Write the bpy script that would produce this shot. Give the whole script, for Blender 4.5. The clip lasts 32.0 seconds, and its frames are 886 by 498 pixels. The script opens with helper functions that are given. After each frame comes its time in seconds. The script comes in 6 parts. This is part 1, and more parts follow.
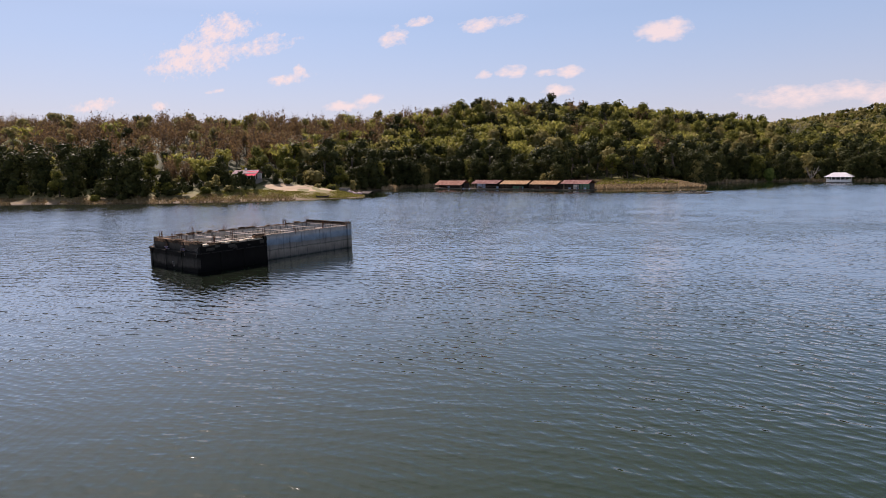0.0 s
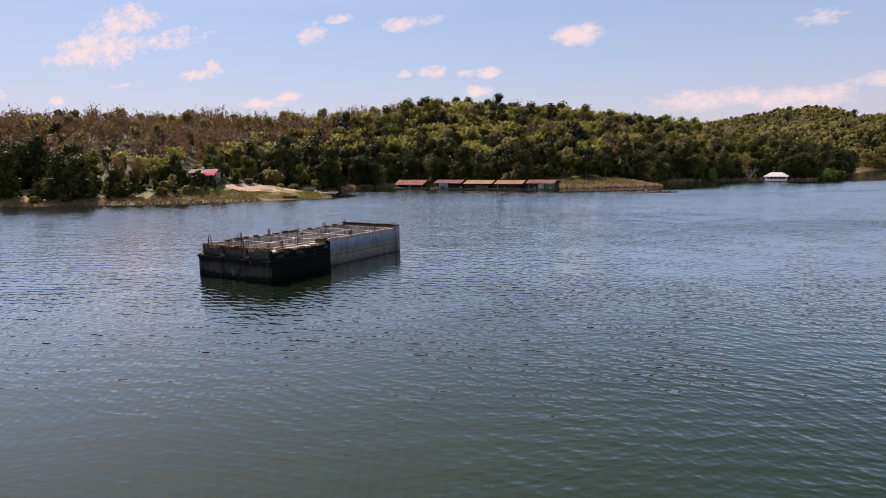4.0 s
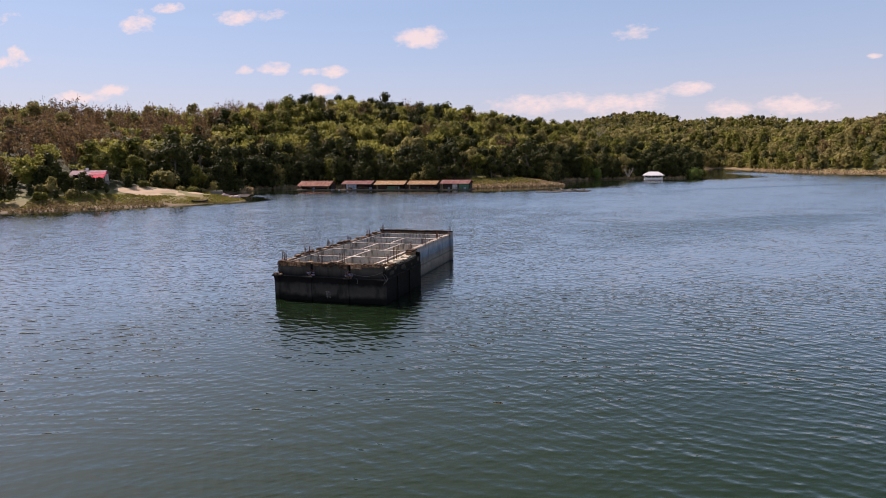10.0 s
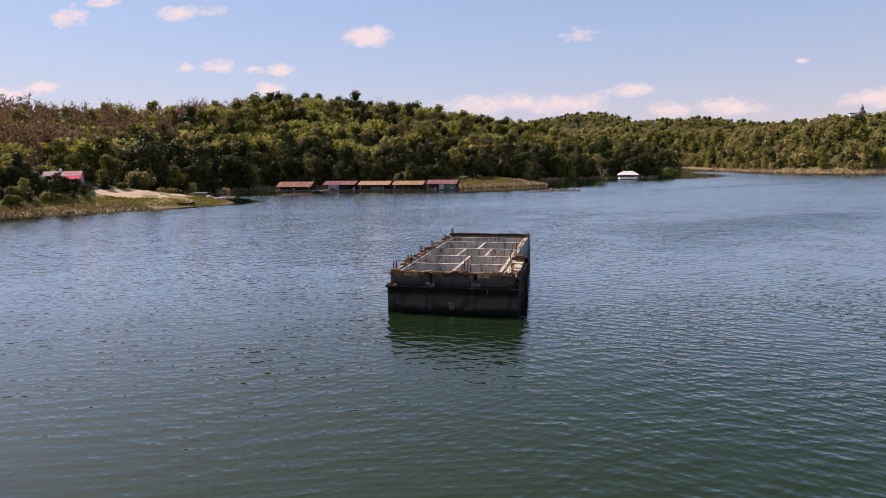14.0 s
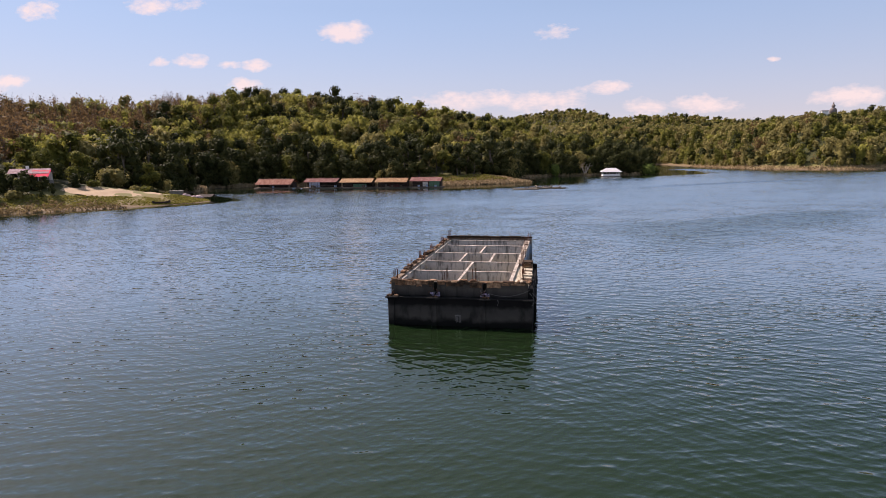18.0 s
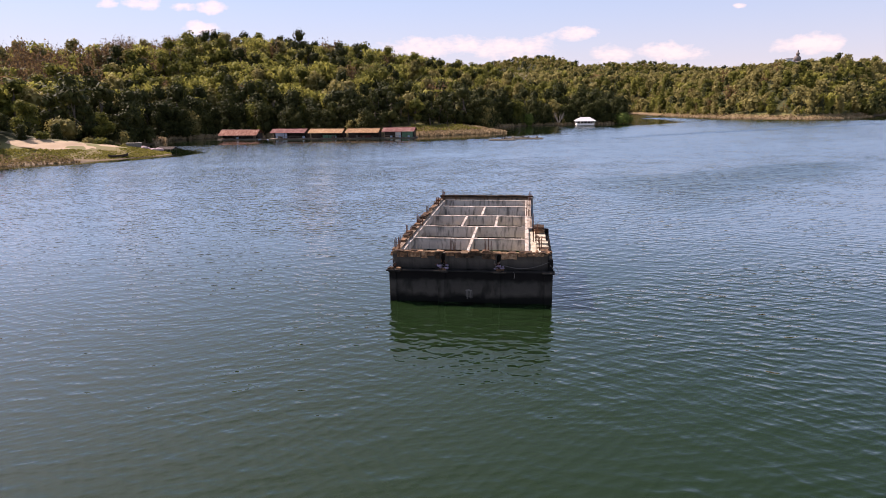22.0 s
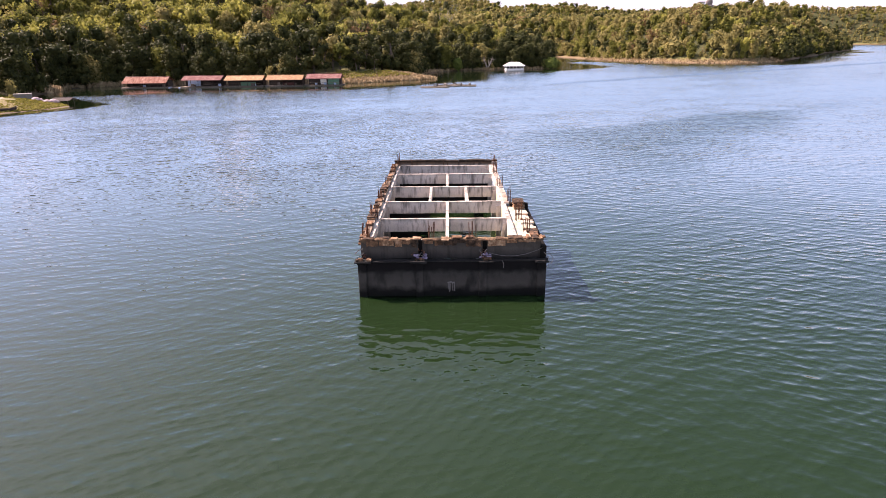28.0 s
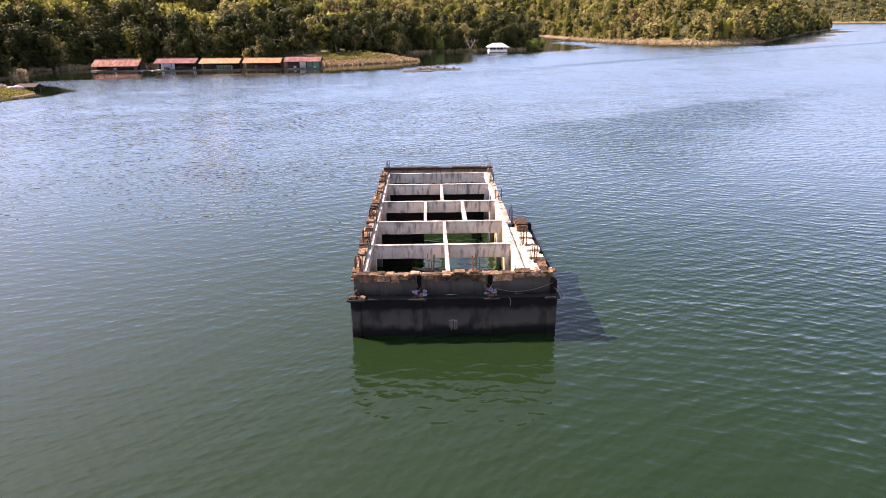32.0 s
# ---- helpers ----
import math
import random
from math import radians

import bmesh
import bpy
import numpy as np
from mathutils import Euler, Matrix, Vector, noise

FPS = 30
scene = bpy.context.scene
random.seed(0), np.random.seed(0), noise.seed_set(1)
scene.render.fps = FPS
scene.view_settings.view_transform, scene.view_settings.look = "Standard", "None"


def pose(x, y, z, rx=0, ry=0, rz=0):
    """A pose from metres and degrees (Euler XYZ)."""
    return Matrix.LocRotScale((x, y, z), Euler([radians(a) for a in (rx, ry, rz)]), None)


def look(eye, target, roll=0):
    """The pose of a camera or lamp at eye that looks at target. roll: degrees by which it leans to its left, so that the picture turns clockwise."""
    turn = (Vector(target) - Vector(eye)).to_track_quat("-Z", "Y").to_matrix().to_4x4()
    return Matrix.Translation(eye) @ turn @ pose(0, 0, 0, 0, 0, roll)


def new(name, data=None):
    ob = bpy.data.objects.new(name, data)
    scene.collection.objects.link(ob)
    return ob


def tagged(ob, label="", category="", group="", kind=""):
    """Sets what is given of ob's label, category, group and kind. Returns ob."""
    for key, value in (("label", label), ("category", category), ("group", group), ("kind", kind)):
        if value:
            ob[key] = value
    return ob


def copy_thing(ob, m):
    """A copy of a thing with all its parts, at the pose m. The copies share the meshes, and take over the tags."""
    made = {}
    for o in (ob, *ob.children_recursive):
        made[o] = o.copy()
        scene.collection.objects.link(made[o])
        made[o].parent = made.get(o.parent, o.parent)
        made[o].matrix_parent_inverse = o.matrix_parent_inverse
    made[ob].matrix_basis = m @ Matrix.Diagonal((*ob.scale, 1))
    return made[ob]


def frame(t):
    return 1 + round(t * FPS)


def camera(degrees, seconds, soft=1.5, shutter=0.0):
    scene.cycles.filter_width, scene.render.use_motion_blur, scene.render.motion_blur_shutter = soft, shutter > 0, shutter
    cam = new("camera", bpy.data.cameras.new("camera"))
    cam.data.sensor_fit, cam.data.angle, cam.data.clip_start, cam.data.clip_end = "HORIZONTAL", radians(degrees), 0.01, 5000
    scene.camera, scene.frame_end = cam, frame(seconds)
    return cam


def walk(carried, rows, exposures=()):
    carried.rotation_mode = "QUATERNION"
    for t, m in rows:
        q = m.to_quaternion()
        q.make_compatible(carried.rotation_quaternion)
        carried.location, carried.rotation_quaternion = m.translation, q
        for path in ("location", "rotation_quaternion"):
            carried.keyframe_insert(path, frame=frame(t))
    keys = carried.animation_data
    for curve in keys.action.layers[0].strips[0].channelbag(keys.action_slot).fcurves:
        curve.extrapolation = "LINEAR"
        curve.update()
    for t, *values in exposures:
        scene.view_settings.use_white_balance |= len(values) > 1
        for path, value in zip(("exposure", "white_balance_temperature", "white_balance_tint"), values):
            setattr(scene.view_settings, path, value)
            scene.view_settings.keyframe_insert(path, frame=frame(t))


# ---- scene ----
cam = camera(72.0, 32.0, 0.9)
PATH = [
    (0, (62.085, -31.625, 10.543), (60.844, -30.081, 10.265), -1.0),
    (0.5, (60.201, -32.524, 10.564), (58.98, -30.965, 10.285), -0.9),
    (1, (58.321, -33.423, 10.586), (57.123, -31.846, 10.307), -0.9),
    (1.5, (56.472, -34.293, 10.607), (55.294, -32.701, 10.327), -0.9),
    (2, (54.635, -35.137, 10.625), (53.48, -33.529, 10.344), -0.9),
    (2.5, (52.764, -35.951, 10.636), (51.635, -34.324, 10.355), -0.9),
    (3, (50.83, -36.735, 10.654), (49.729, -35.089, 10.372), -1.0),
    (3.5, (48.905, -37.46, 10.691), (47.835, -35.793, 10.408), -0.9),
    (5.5, (41.075, -39.837, 10.789), (40.144, -38.09, 10.504), -0.9),
    (6, (39.166, -40.281, 10.813), (38.264, -38.52, 10.527), -0.9),
    (6.5, (37.16, -40.737, 10.877), (36.288, -38.961, 10.59), -0.9),
    (7, (35.165, -41.098, 10.889), (34.325, -39.306, 10.602), -0.9),
    (7.5, (33.111, -41.449, 10.926), (32.304, -39.642, 10.638), -0.9),
    (8, (31.064, -41.765, 10.988), (30.297, -39.941, 10.701), -0.8),
    (8.5, (29.063, -42.07, 11.034), (28.339, -40.228, 10.745), -0.8),
    (9, (27.134, -42.281, 11.061), (26.453, -40.423, 10.773), -0.8),
    (9.5, (25.106, -42.372, 11.053), (24.468, -40.499, 10.764), -0.8),
    (10, (23.1, -42.468, 11.068), (22.504, -40.581, 10.778), -0.8),
    (10.5, (21.172, -42.563, 11.094), (20.619, -40.663, 10.803), -0.8),
    (11, (19.262, -42.613, 11.138), (18.752, -40.701, 10.848), -0.8),
    (11.5, (17.293, -42.589, 11.163), (16.825, -40.666, 10.871), -0.8),
    (12, (15.408, -42.529, 11.157), (14.96, -40.602, 10.865), -0.8),
    (12.5, (13.549, -42.467, 11.188), (13.109, -40.538, 10.897), -0.8),
    (13, (11.765, -42.465, 11.216), (11.325, -40.536, 10.924), -0.8),
    (13.5, (10.223, -42.437, 11.233), (9.781, -40.508, 10.94), -0.8),
    (15.5, (7.897, -41.765, 11.255), (7.489, -39.829, 10.963), -0.9),
    (16, (7.853, -41.353, 11.287), (7.459, -39.414, 10.996), -0.8),
    (16.5, (7.641, -40.814, 11.302), (7.257, -38.873, 11.012), -0.9),
    (17, (7.314, -40.251, 11.335), (6.937, -38.309, 11.044), -0.8),
    (17.5, (6.923, -39.628, 11.359), (6.55, -37.686, 11.064), -0.8),
    (18, (6.5, -38.991, 11.41), (6.129, -37.05, 11.105), -0.8),
    (18.5, (6.056, -38.407, 11.493), (5.688, -36.467, 11.176), -0.8),
    (19, (5.598, -37.849, 11.545), (5.233, -35.911, 11.212), -0.8),
    (19.5, (5.163, -37.141, 11.546), (4.8, -35.207, 11.19), -0.8),
    (20, (4.769, -36.501, 11.543), (4.412, -34.57, 11.167), -0.8),
    (20.5, (4.381, -35.98, 11.596), (4.04, -34.05, 11.196), -0.8),
    (21, (4.001, -35.552, 11.665), (3.677, -33.624, 11.243), -0.8),
    (21.5, (3.621, -35.094, 11.691), (3.323, -33.167, 11.247), -0.8),
    (22, (3.2, -34.641, 11.71), (2.937, -32.714, 11.243), -0.8),
    (22.5, (2.779, -34.196, 11.725), (2.553, -32.27, 11.237), -0.8),
    (23, (2.371, -33.721, 11.754), (2.178, -31.796, 11.246), -0.8),
    (23.5, (2.069, -33.27, 11.744), (1.903, -31.348, 11.216), -0.8),
    (24, (1.735, -32.843, 11.768), (1.589, -30.925, 11.222), -0.7),
    (24.5, (1.454, -32.381, 11.815), (1.328, -30.466, 11.252), -0.7),
    (25, (1.168, -31.949, 11.867), (1.061, -30.037, 11.29), -0.7),
    (25.5, (0.938, -31.525, 11.937), (0.848, -29.616, 11.347), -0.6),
    (27.5, (0.136, -29.946, 12.438), (0.103, -28.049, 11.804), -0.6),
    (28, (-0.117, -29.451, 12.585), (-0.137, -27.556, 11.946), -0.6),
    (28.5, (-0.281, -28.978, 12.848), (-0.289, -27.085, 12.203), -0.5),
    (29, (-0.42, -28.519, 13.06), (-0.419, -26.628, 12.409), -0.6),
    (29.5, (-0.53, -28.051, 13.232), (-0.523, -26.162, 12.576), -0.6),
    (30, (-0.69, -27.569, 13.384), (-0.674, -25.682, 12.722), -0.5),
    (30.5, (-0.724, -27.125, 13.656), (-0.705, -25.242, 12.983), -0.6),
    (31, (-0.81, -26.727, 13.884), (-0.785, -24.847, 13.201), -0.5),
    (31.5, (-0.924, -26.327, 14.051), (-0.892, -24.451, 13.359), -0.6),
    (32, (-1.04, -25.887, 14.209), (-1.0, -24.016, 13.505), -0.4),
]
EXPOSURES = [(0.0, 0.68, 6740, 27), (6.0, 0.68, 6740, 27), (13.0, 0.7, 6740, 27), (19.0, 0.8, 6740, 27), (23.0, 1.15, 6760, 31), (25.0, 1.45, 6850, 33), (28.0, 1.66, 6900, 35), (32.0, 1.76, 6900, 35)]
walk(cam, [(t, look(eye, target, roll)) for t, eye, target, roll in PATH], EXPOSURES)

# ---------------------------------------------------------------- world, sun
SUN_WAY = Vector((-0.66, 0.27, 0.71)).normalized()          # towards the sun
SUN_EL = math.asin(SUN_WAY.z)
SUN_AZ = math.atan2(SUN_WAY.x, SUN_WAY.y)

sun_data = bpy.data.lights.new("sun", "SUN")
sun_data.energy, sun_data.angle, sun_data.color = 5.0, radians(0.5), (1.0, 0.93, 0.82)
sun = new("sun", sun_data)
sun.matrix_world = look(SUN_WAY * 500, (0, 0, 0))

# clouds: sideways and upward slope from straight ahead (+y), half width, half height
CLOUDS_LEFT = [(-1.60, 0.372, 0.17, 0.055), (-1.74, 0.325, 0.28, 0.058), (-1.40, 0.312, 0.13, 0.026), (-1.30, 0.218, 0.10, 0.014),
               (-1.25, 0.230, 0.03, 0.019), (-2.46, 0.235, 0.22, 0.024), (-1.97, 0.197, 0.07, 0.014), (-1.64, 0.217, 0.05, 0.007),
               (-0.93, 0.272, 0.045, 0.022), (-0.86, 0.291, 0.040, 0.010), (-1.09, 0.137, 0.10, 0.013)]
CLOUDS_RIGHT = [(-0.68, 0.262, 0.075, 0.014), (-0.355, 0.201, 0.054, 0.019), (-0.696, 0.168, 0.021, 0.010), (-0.632, 0.167, 0.037, 0.014),
                (-0.565, 0.158, 0.026, 0.007), (-0.505, 0.157, 0.032, 0.010), (-1.01, 0.145, 0.05, 0.012), (-0.537, 0.124, 0.035, 0.011),
                (-0.15, 0.086, 0.10, 0.017), (-0.02, 0.080, 0.07, 0.020), (0.064, 0.099, 0.040, 0.011), (-0.01, 0.185, 0.034, 0.013),
                (0.13, 0.070, 0.035, 0.014), (0.212, 0.070, 0.062, 0.015), (0.41, 0.075, 0.05, 0.016), (0.307, 0.132, 0.010, 0.004)]


def build_world():
    world = bpy.data.worlds.new("sky")
    world.use_nodes = True
    scene.world = world
    nt = world.node_tree
    nt.nodes.clear()

    def node(kind, **kw):
        n = nt.nodes.new(kind)
        for k, v in kw.items():
            if k == "op":
                n.operation = v
            elif k == "clamp":
                n.use_clamp = v
        return n

    def m(op, a, b=None, c=None, clamp=False):
        n = node("ShaderNodeMath", op=op, clamp=clamp)
        for i, v in enumerate((a, b, c)):
            if v is None:
                continue
            if isinstance(v, (int, float)):
                n.inputs[i].default_value = v
            else:
                nt.links.new(v, n.inputs[i])
        return n.outputs[0]

    sky = node("ShaderNodeTexSky")
    sky.sky_type = "NISHITA"
    sky.sun_disc = False
    sky.sun_elevation, sky.sun_rotation = SUN_EL, SUN_AZ
    sky.altitude, sky.air_density, sky.dust_density, sky.ozone_density = 150, 1.0, 0.35, 2.0
    co = node("ShaderNodeTexCoord")
    sep = node("ShaderNodeSeparateXYZ")
    nt.links.new(co.outputs["Generated"], sep.inputs[0])
    ahead = m("MAXIMUM", sep.outputs[1], 0.05)
    u, v = m("DIVIDE", sep.outputs[0], ahead), m("DIVIDE", sep.outputs[2], ahead)
    # ragged edges: noise in direction space at two scales
    comb = node("ShaderNodeCombineXYZ")
    nt.links.new(u, comb.inputs[0])
    nt.links.new(m("MULTIPLY", v, 1.9), comb.inputs[1])
    big, fine = node("ShaderNodeTexNoise"), node("ShaderNodeTexNoise")
    for n, s, d in ((big, 16.0, 6.0), (fine, 60.0, 5.0)):
        n.inputs["Scale"].default_value, n.inputs["Detail"].default_value = s, d
        n.inputs["Roughness"].default_value = 0.62
        nt.links.new(comb.outputs[0], n.inputs["Vector"])
    rag = m("ADD", m("MULTIPLY", m("SUBTRACT", big.outputs[0], 0.5), 4.2), m("MULTIPLY", m("SUBTRACT", fine.outputs[0], 0.5), 1.7))
    best = None
    for cu, cv, su, sv in CLOUDS_LEFT + CLOUDS_RIGHT:
        a = m("DIVIDE", m("SUBTRACT", u, cu), su)
        b = m("DIVIDE", m("SUBTRACT", v, cv), sv)
        f = m("SUBTRACT", 1.0, m("ADD", m("MULTIPLY", a, a), m("MULTIPLY", b, b)))
        best = f if best is None else m("MAXIMUM", best, f)
    dens = m("MULTIPLY", m("ADD", best, rag), 0.85, clamp=True)
    dens = m("MULTIPLY", dens, m("GREATER_THAN", sep.outputs[1], 0.06))
    # a thin veil low over the hills
    low = m("POWER", m("SUBTRACT", 1.0, m("MINIMUM", m("MULTIPLY", m("ABSOLUTE", sep.outputs[2]), 3.0), 1.0)), 2.2)
    sunward = m("MULTIPLY", m("MULTIPLY", m("SUBTRACT", m("MULTIPLY", sep.outputs[0], -1.0), 0.45), 1.5, clamp=True),
                m("SUBTRACT", 1.0, m("MULTIPLY", sep.outputs[2], 2.2), clamp=True))
    low = m("MAXIMUM", low, m("MULTIPLY", sunward, 0.4))
    veil = m("ADD", m("MULTIPLY", low, 0.3), 0.62)
    haze = node("ShaderNodeMix")
    haze.data_type = "RGBA"
    nt.links.new(veil, haze.inputs["Factor"])
    nt.links.new(sky.outputs[0], haze.inputs["A"])
    tone = node("ShaderNodeMix")
    tone.data_type = "RGBA"
    nt.links.new(low, tone.inputs["Factor"])
    deep = node("ShaderNodeMix")
    deep.data_type = "RGBA"
    nt.links.new(m("MULTIPLY", m("SUBTRACT", sep.outputs[2], 0.2), 3.5, clamp=True), deep.inputs["Factor"])
    deep.inputs["A"].default_value = (2.95, 4.7, 6.7, 1)
    turned = node("ShaderNodeMix")
    turned.data_type = "RGBA"
    nt.links.new(m("MULTIPLY", m("ADD", sep.outputs[0], 0.1), 1.1, clamp=True), turned.inputs["Factor"])
    turned.inputs["A"].default_value = (2.45, 3.75, 4.8, 1)
    turned.inputs["B"].default_value = (1.2, 2.05, 3.0, 1)
    nt.links.new(turned.outputs["Result"], deep.inputs["B"])
    nt.links.new(deep.outputs["Result"], tone.inputs["A"])
    near_sun = node("ShaderNodeVectorMath", op="DOT_PRODUCT")
    nt.links.new(co.outputs["Generated"], near_sun.inputs[0])
    near_sun.inputs[1].default_value = SUN_WAY
    halo = m("MULTIPLY", m("POWER", m("MAXIMUM", near_sun.outputs["Value"], 0.0), 3.5), m("MULTIPLY", m("SUBTRACT", sep.outputs[2], 0.22), 3.0, clamp=True))
    tone.inputs["B"].default_value = (5.6, 5.15, 5.15, 1)
    nt.links.new(tone.outputs["Result"], haze.inputs["B"])
    mix = node("ShaderNodeMix")
    mix.data_type = "RGBA"
    nt.links.new(m("MULTIPLY", dens, 0.85), mix.inputs["Factor"])
    glow = node("ShaderNodeVectorMath", op="MULTIPLY_ADD")
    glow_tint = node("ShaderNodeCombineXYZ")
    for i, k in enumerate((8.8, 8.6, 9.0)):
        nt.links.new(m("MULTIPLY", halo, k), glow_tint.inputs[i])
    nt.links.new(haze.outputs["Result"], glow.inputs[0])
    glow.inputs[1].default_value = (1, 1, 1)
    nt.links.new(glow_tint.outputs[0], glow.inputs[2])
    nt.links.new(glow.outputs[0], mix.inputs["A"])
    mix.inputs["B"].default_value = (7.7, 6.75, 6.35, 1)
    bg = node("ShaderNodeBackground")
    bg.inputs["Strength"].default_value = 0.073
    nt.links.new(mix.outputs["Result"], bg.inputs["Color"])
    out = node("ShaderNodeOutputWorld")
    nt.links.new(bg.outputs[0], out.inputs[0])


build_world()


# ---------------------------------------------------------------- materials
def surface(name, stops, scale=3.0, rough=0.85, bump=0.3, fine=25.0, metal=0.0, spread=0.5, detail=6.0, stretch=(1, 1, 1), vary=0.0, dist=0.02):
    """A procedural surface: a colour ramp over noise at two scales, with fine relief."""
    mat = bpy.data.materials.new(name)
    mat.use_nodes = True
    nt = mat.node_tree
    bsdf = nt.nodes["Principled BSDF"]
    co = nt.nodes.new("ShaderNodeTexCoord")
    mp = nt.nodes.new("ShaderNodeMapping")
    mp.inputs["Scale"].default_value = stretch
    nt.links.new(co.outputs["Object"], mp.inputs["Vector"])
    a, b = nt.nodes.new("ShaderNodeTexNoise"), nt.nodes.new("ShaderNodeTexNoise")
    for n, s in ((a, scale), (b, fine)):
        n.inputs["Scale"].default_value, n.inputs["Detail"].default_value = s, detail
        nt.links.new(mp.outputs[0], n.inputs["Vector"])
    mixf = nt.nodes.new("ShaderNodeMix")
    mixf.inputs["Factor"].default_value = 0.4
    nt.links.new(a.outputs[0], mixf.inputs["A"])
    nt.links.new(b.outputs[0], mixf.inputs["B"])
    last = mixf.outputs["Result"]
    if vary:
        info = nt.nodes.new("ShaderNodeObjectInfo")
        add = nt.nodes.new("ShaderNodeMath")
        add.operation = "MULTIPLY_ADD"
        nt.links.new(info.outputs["Random"], add.inputs[0])
        add.inputs[1].default_value = vary
        nt.links.new(last, add.inputs[2])
        sub = nt.nodes.new("ShaderNodeMath")
        sub.operation = "SUBTRACT"
        nt.links.new(add.outputs[0], sub.inputs[0])
        sub.inputs[1].default_value = vary / 2
        last = sub.outputs[0]
    ramp = nt.nodes.new("ShaderNodeValToRGB")
    lo, hi = 0.5 - spread / 2, 0.5 + spread / 2
    els = ramp.color_ramp.elements
    while len(els) < len(stops):
        els.new(0.5)
    for i, c in enumerate(stops):
        els[i].position = lo + (hi - lo) * i / max(1, len(stops) - 1)
        els[i].color = (*c, 1)
    nt.links.new(last, ramp.inputs[0])
    nt.links.new(ramp.outputs[0], bsdf.inputs["Base Color"])
    bsdf.inputs["Roughness"].default_value, bsdf.inputs["Metallic"].default_value = rough, metal
    if bump:
        bp = nt.nodes.new("ShaderNodeBump")
        bp.inputs["Strength"].default_value, bp.inputs["Distance"].default_value = bump, dist
        nt.links.new(b.outputs[0], bp.inputs["Height"])
        nt.links.new(bp.outputs[0], bsdf.inputs["Normal"])
    mat["ramp_out"] = ramp.name
    bsdf.inputs["Specular IOR Level"].default_value = 0.5 if rough < 0.7 else 0.12
    return mat


def stained(name, bands, wobble=0.25, streak=0.5, rough=0.9, dark=(0.02, 0.02, 0.018), streak_scale=(2.2, 2.2, 0.22), level=0.52):
    """Concrete coloured by height: bands of (height, colour) for water marks, in M_PALE and M_CREAM also for light,
    with run-down streaks of algae.
    """
    mat = surface(name, [(0.2, 0.2, 0.2), (0.3, 0.3, 0.3)], scale=1.2, rough=rough, bump=0.5, fine=18)
    nt = mat.node_tree
    bsdf = nt.nodes["Principled BSDF"]
    ramp0 = nt.nodes[mat["ramp_out"]]
    bsdf.inputs["Specular IOR Level"].default_value = 0.08
    co = nt.nodes.new("ShaderNodeTexCoord")
    sep = nt.nodes.new("ShaderNodeSeparateXYZ")
    nt.links.new(co.outputs["Object"], sep.inputs[0])
    n1 = nt.nodes.new("ShaderNodeTexNoise")
    n1.inputs["Scale"].default_value, n1.inputs["Detail"].default_value = 1.6, 5
    nt.links.new(co.outputs["Object"], n1.inputs["Vector"])
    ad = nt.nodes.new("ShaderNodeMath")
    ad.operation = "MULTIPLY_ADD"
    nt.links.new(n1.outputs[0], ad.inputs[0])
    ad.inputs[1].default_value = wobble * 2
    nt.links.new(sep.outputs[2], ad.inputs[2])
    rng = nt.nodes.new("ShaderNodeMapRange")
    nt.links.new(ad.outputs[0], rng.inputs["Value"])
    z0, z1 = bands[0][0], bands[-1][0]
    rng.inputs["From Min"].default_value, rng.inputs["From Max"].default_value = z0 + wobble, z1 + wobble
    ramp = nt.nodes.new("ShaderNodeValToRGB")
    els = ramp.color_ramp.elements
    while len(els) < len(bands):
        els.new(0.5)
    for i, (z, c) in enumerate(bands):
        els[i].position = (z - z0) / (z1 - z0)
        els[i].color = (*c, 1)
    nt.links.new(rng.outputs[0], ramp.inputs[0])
    # mottling
    mul = nt.nodes.new("ShaderNodeMix")
    mul.data_type, mul.blend_type = "RGBA", "MULTIPLY"
    mul.inputs["Factor"].default_value = 1.0
    for i, c in enumerate(((0.62, 0.62, 0.62), (1.2, 1.18, 1.15))):
        ramp0.color_ramp.elements[i].color = (*c, 1)
    nt.links.new(ramp.outputs[0], mul.inputs["A"])
    nt.links.new(ramp0.outputs[0], mul.inputs["B"])
    # streaks
    mp = nt.nodes.new("ShaderNodeMapping")
    mp.inputs["Scale"].default_value = streak_scale
    nt.links.new(co.outputs["Object"], mp.inputs["Vector"])
    n2 = nt.nodes.new("ShaderNodeTexNoise")
    n2.inputs["Scale"].default_value, n2.inputs["Detail"].default_value = 1.6, 6
    nt.links.new(mp.outputs[0], n2.inputs["Vector"])
    r2 = nt.nodes.new("ShaderNodeMapRange")
    r2.inputs["From Min"].default_value, r2.inputs["From Max"].default_value = level, level + 0.16
    r2.inputs["To Max"].default_value = streak
    nt.links.new(n2.outputs[0], r2.inputs["Value"])
    mx = nt.nodes.new("ShaderNodeMix")
    mx.data_type = "RGBA"
    nt.links.new(r2.outputs[0], mx.inputs["Factor"])
    nt.links.new(mul.outputs["Result"], mx.inputs["A"])
    mx.inputs["B"].default_value = (*dark, 1)
    nt.links.new(mx.outputs["Result"], bsdf.inputs["Base Color"])
    return mat


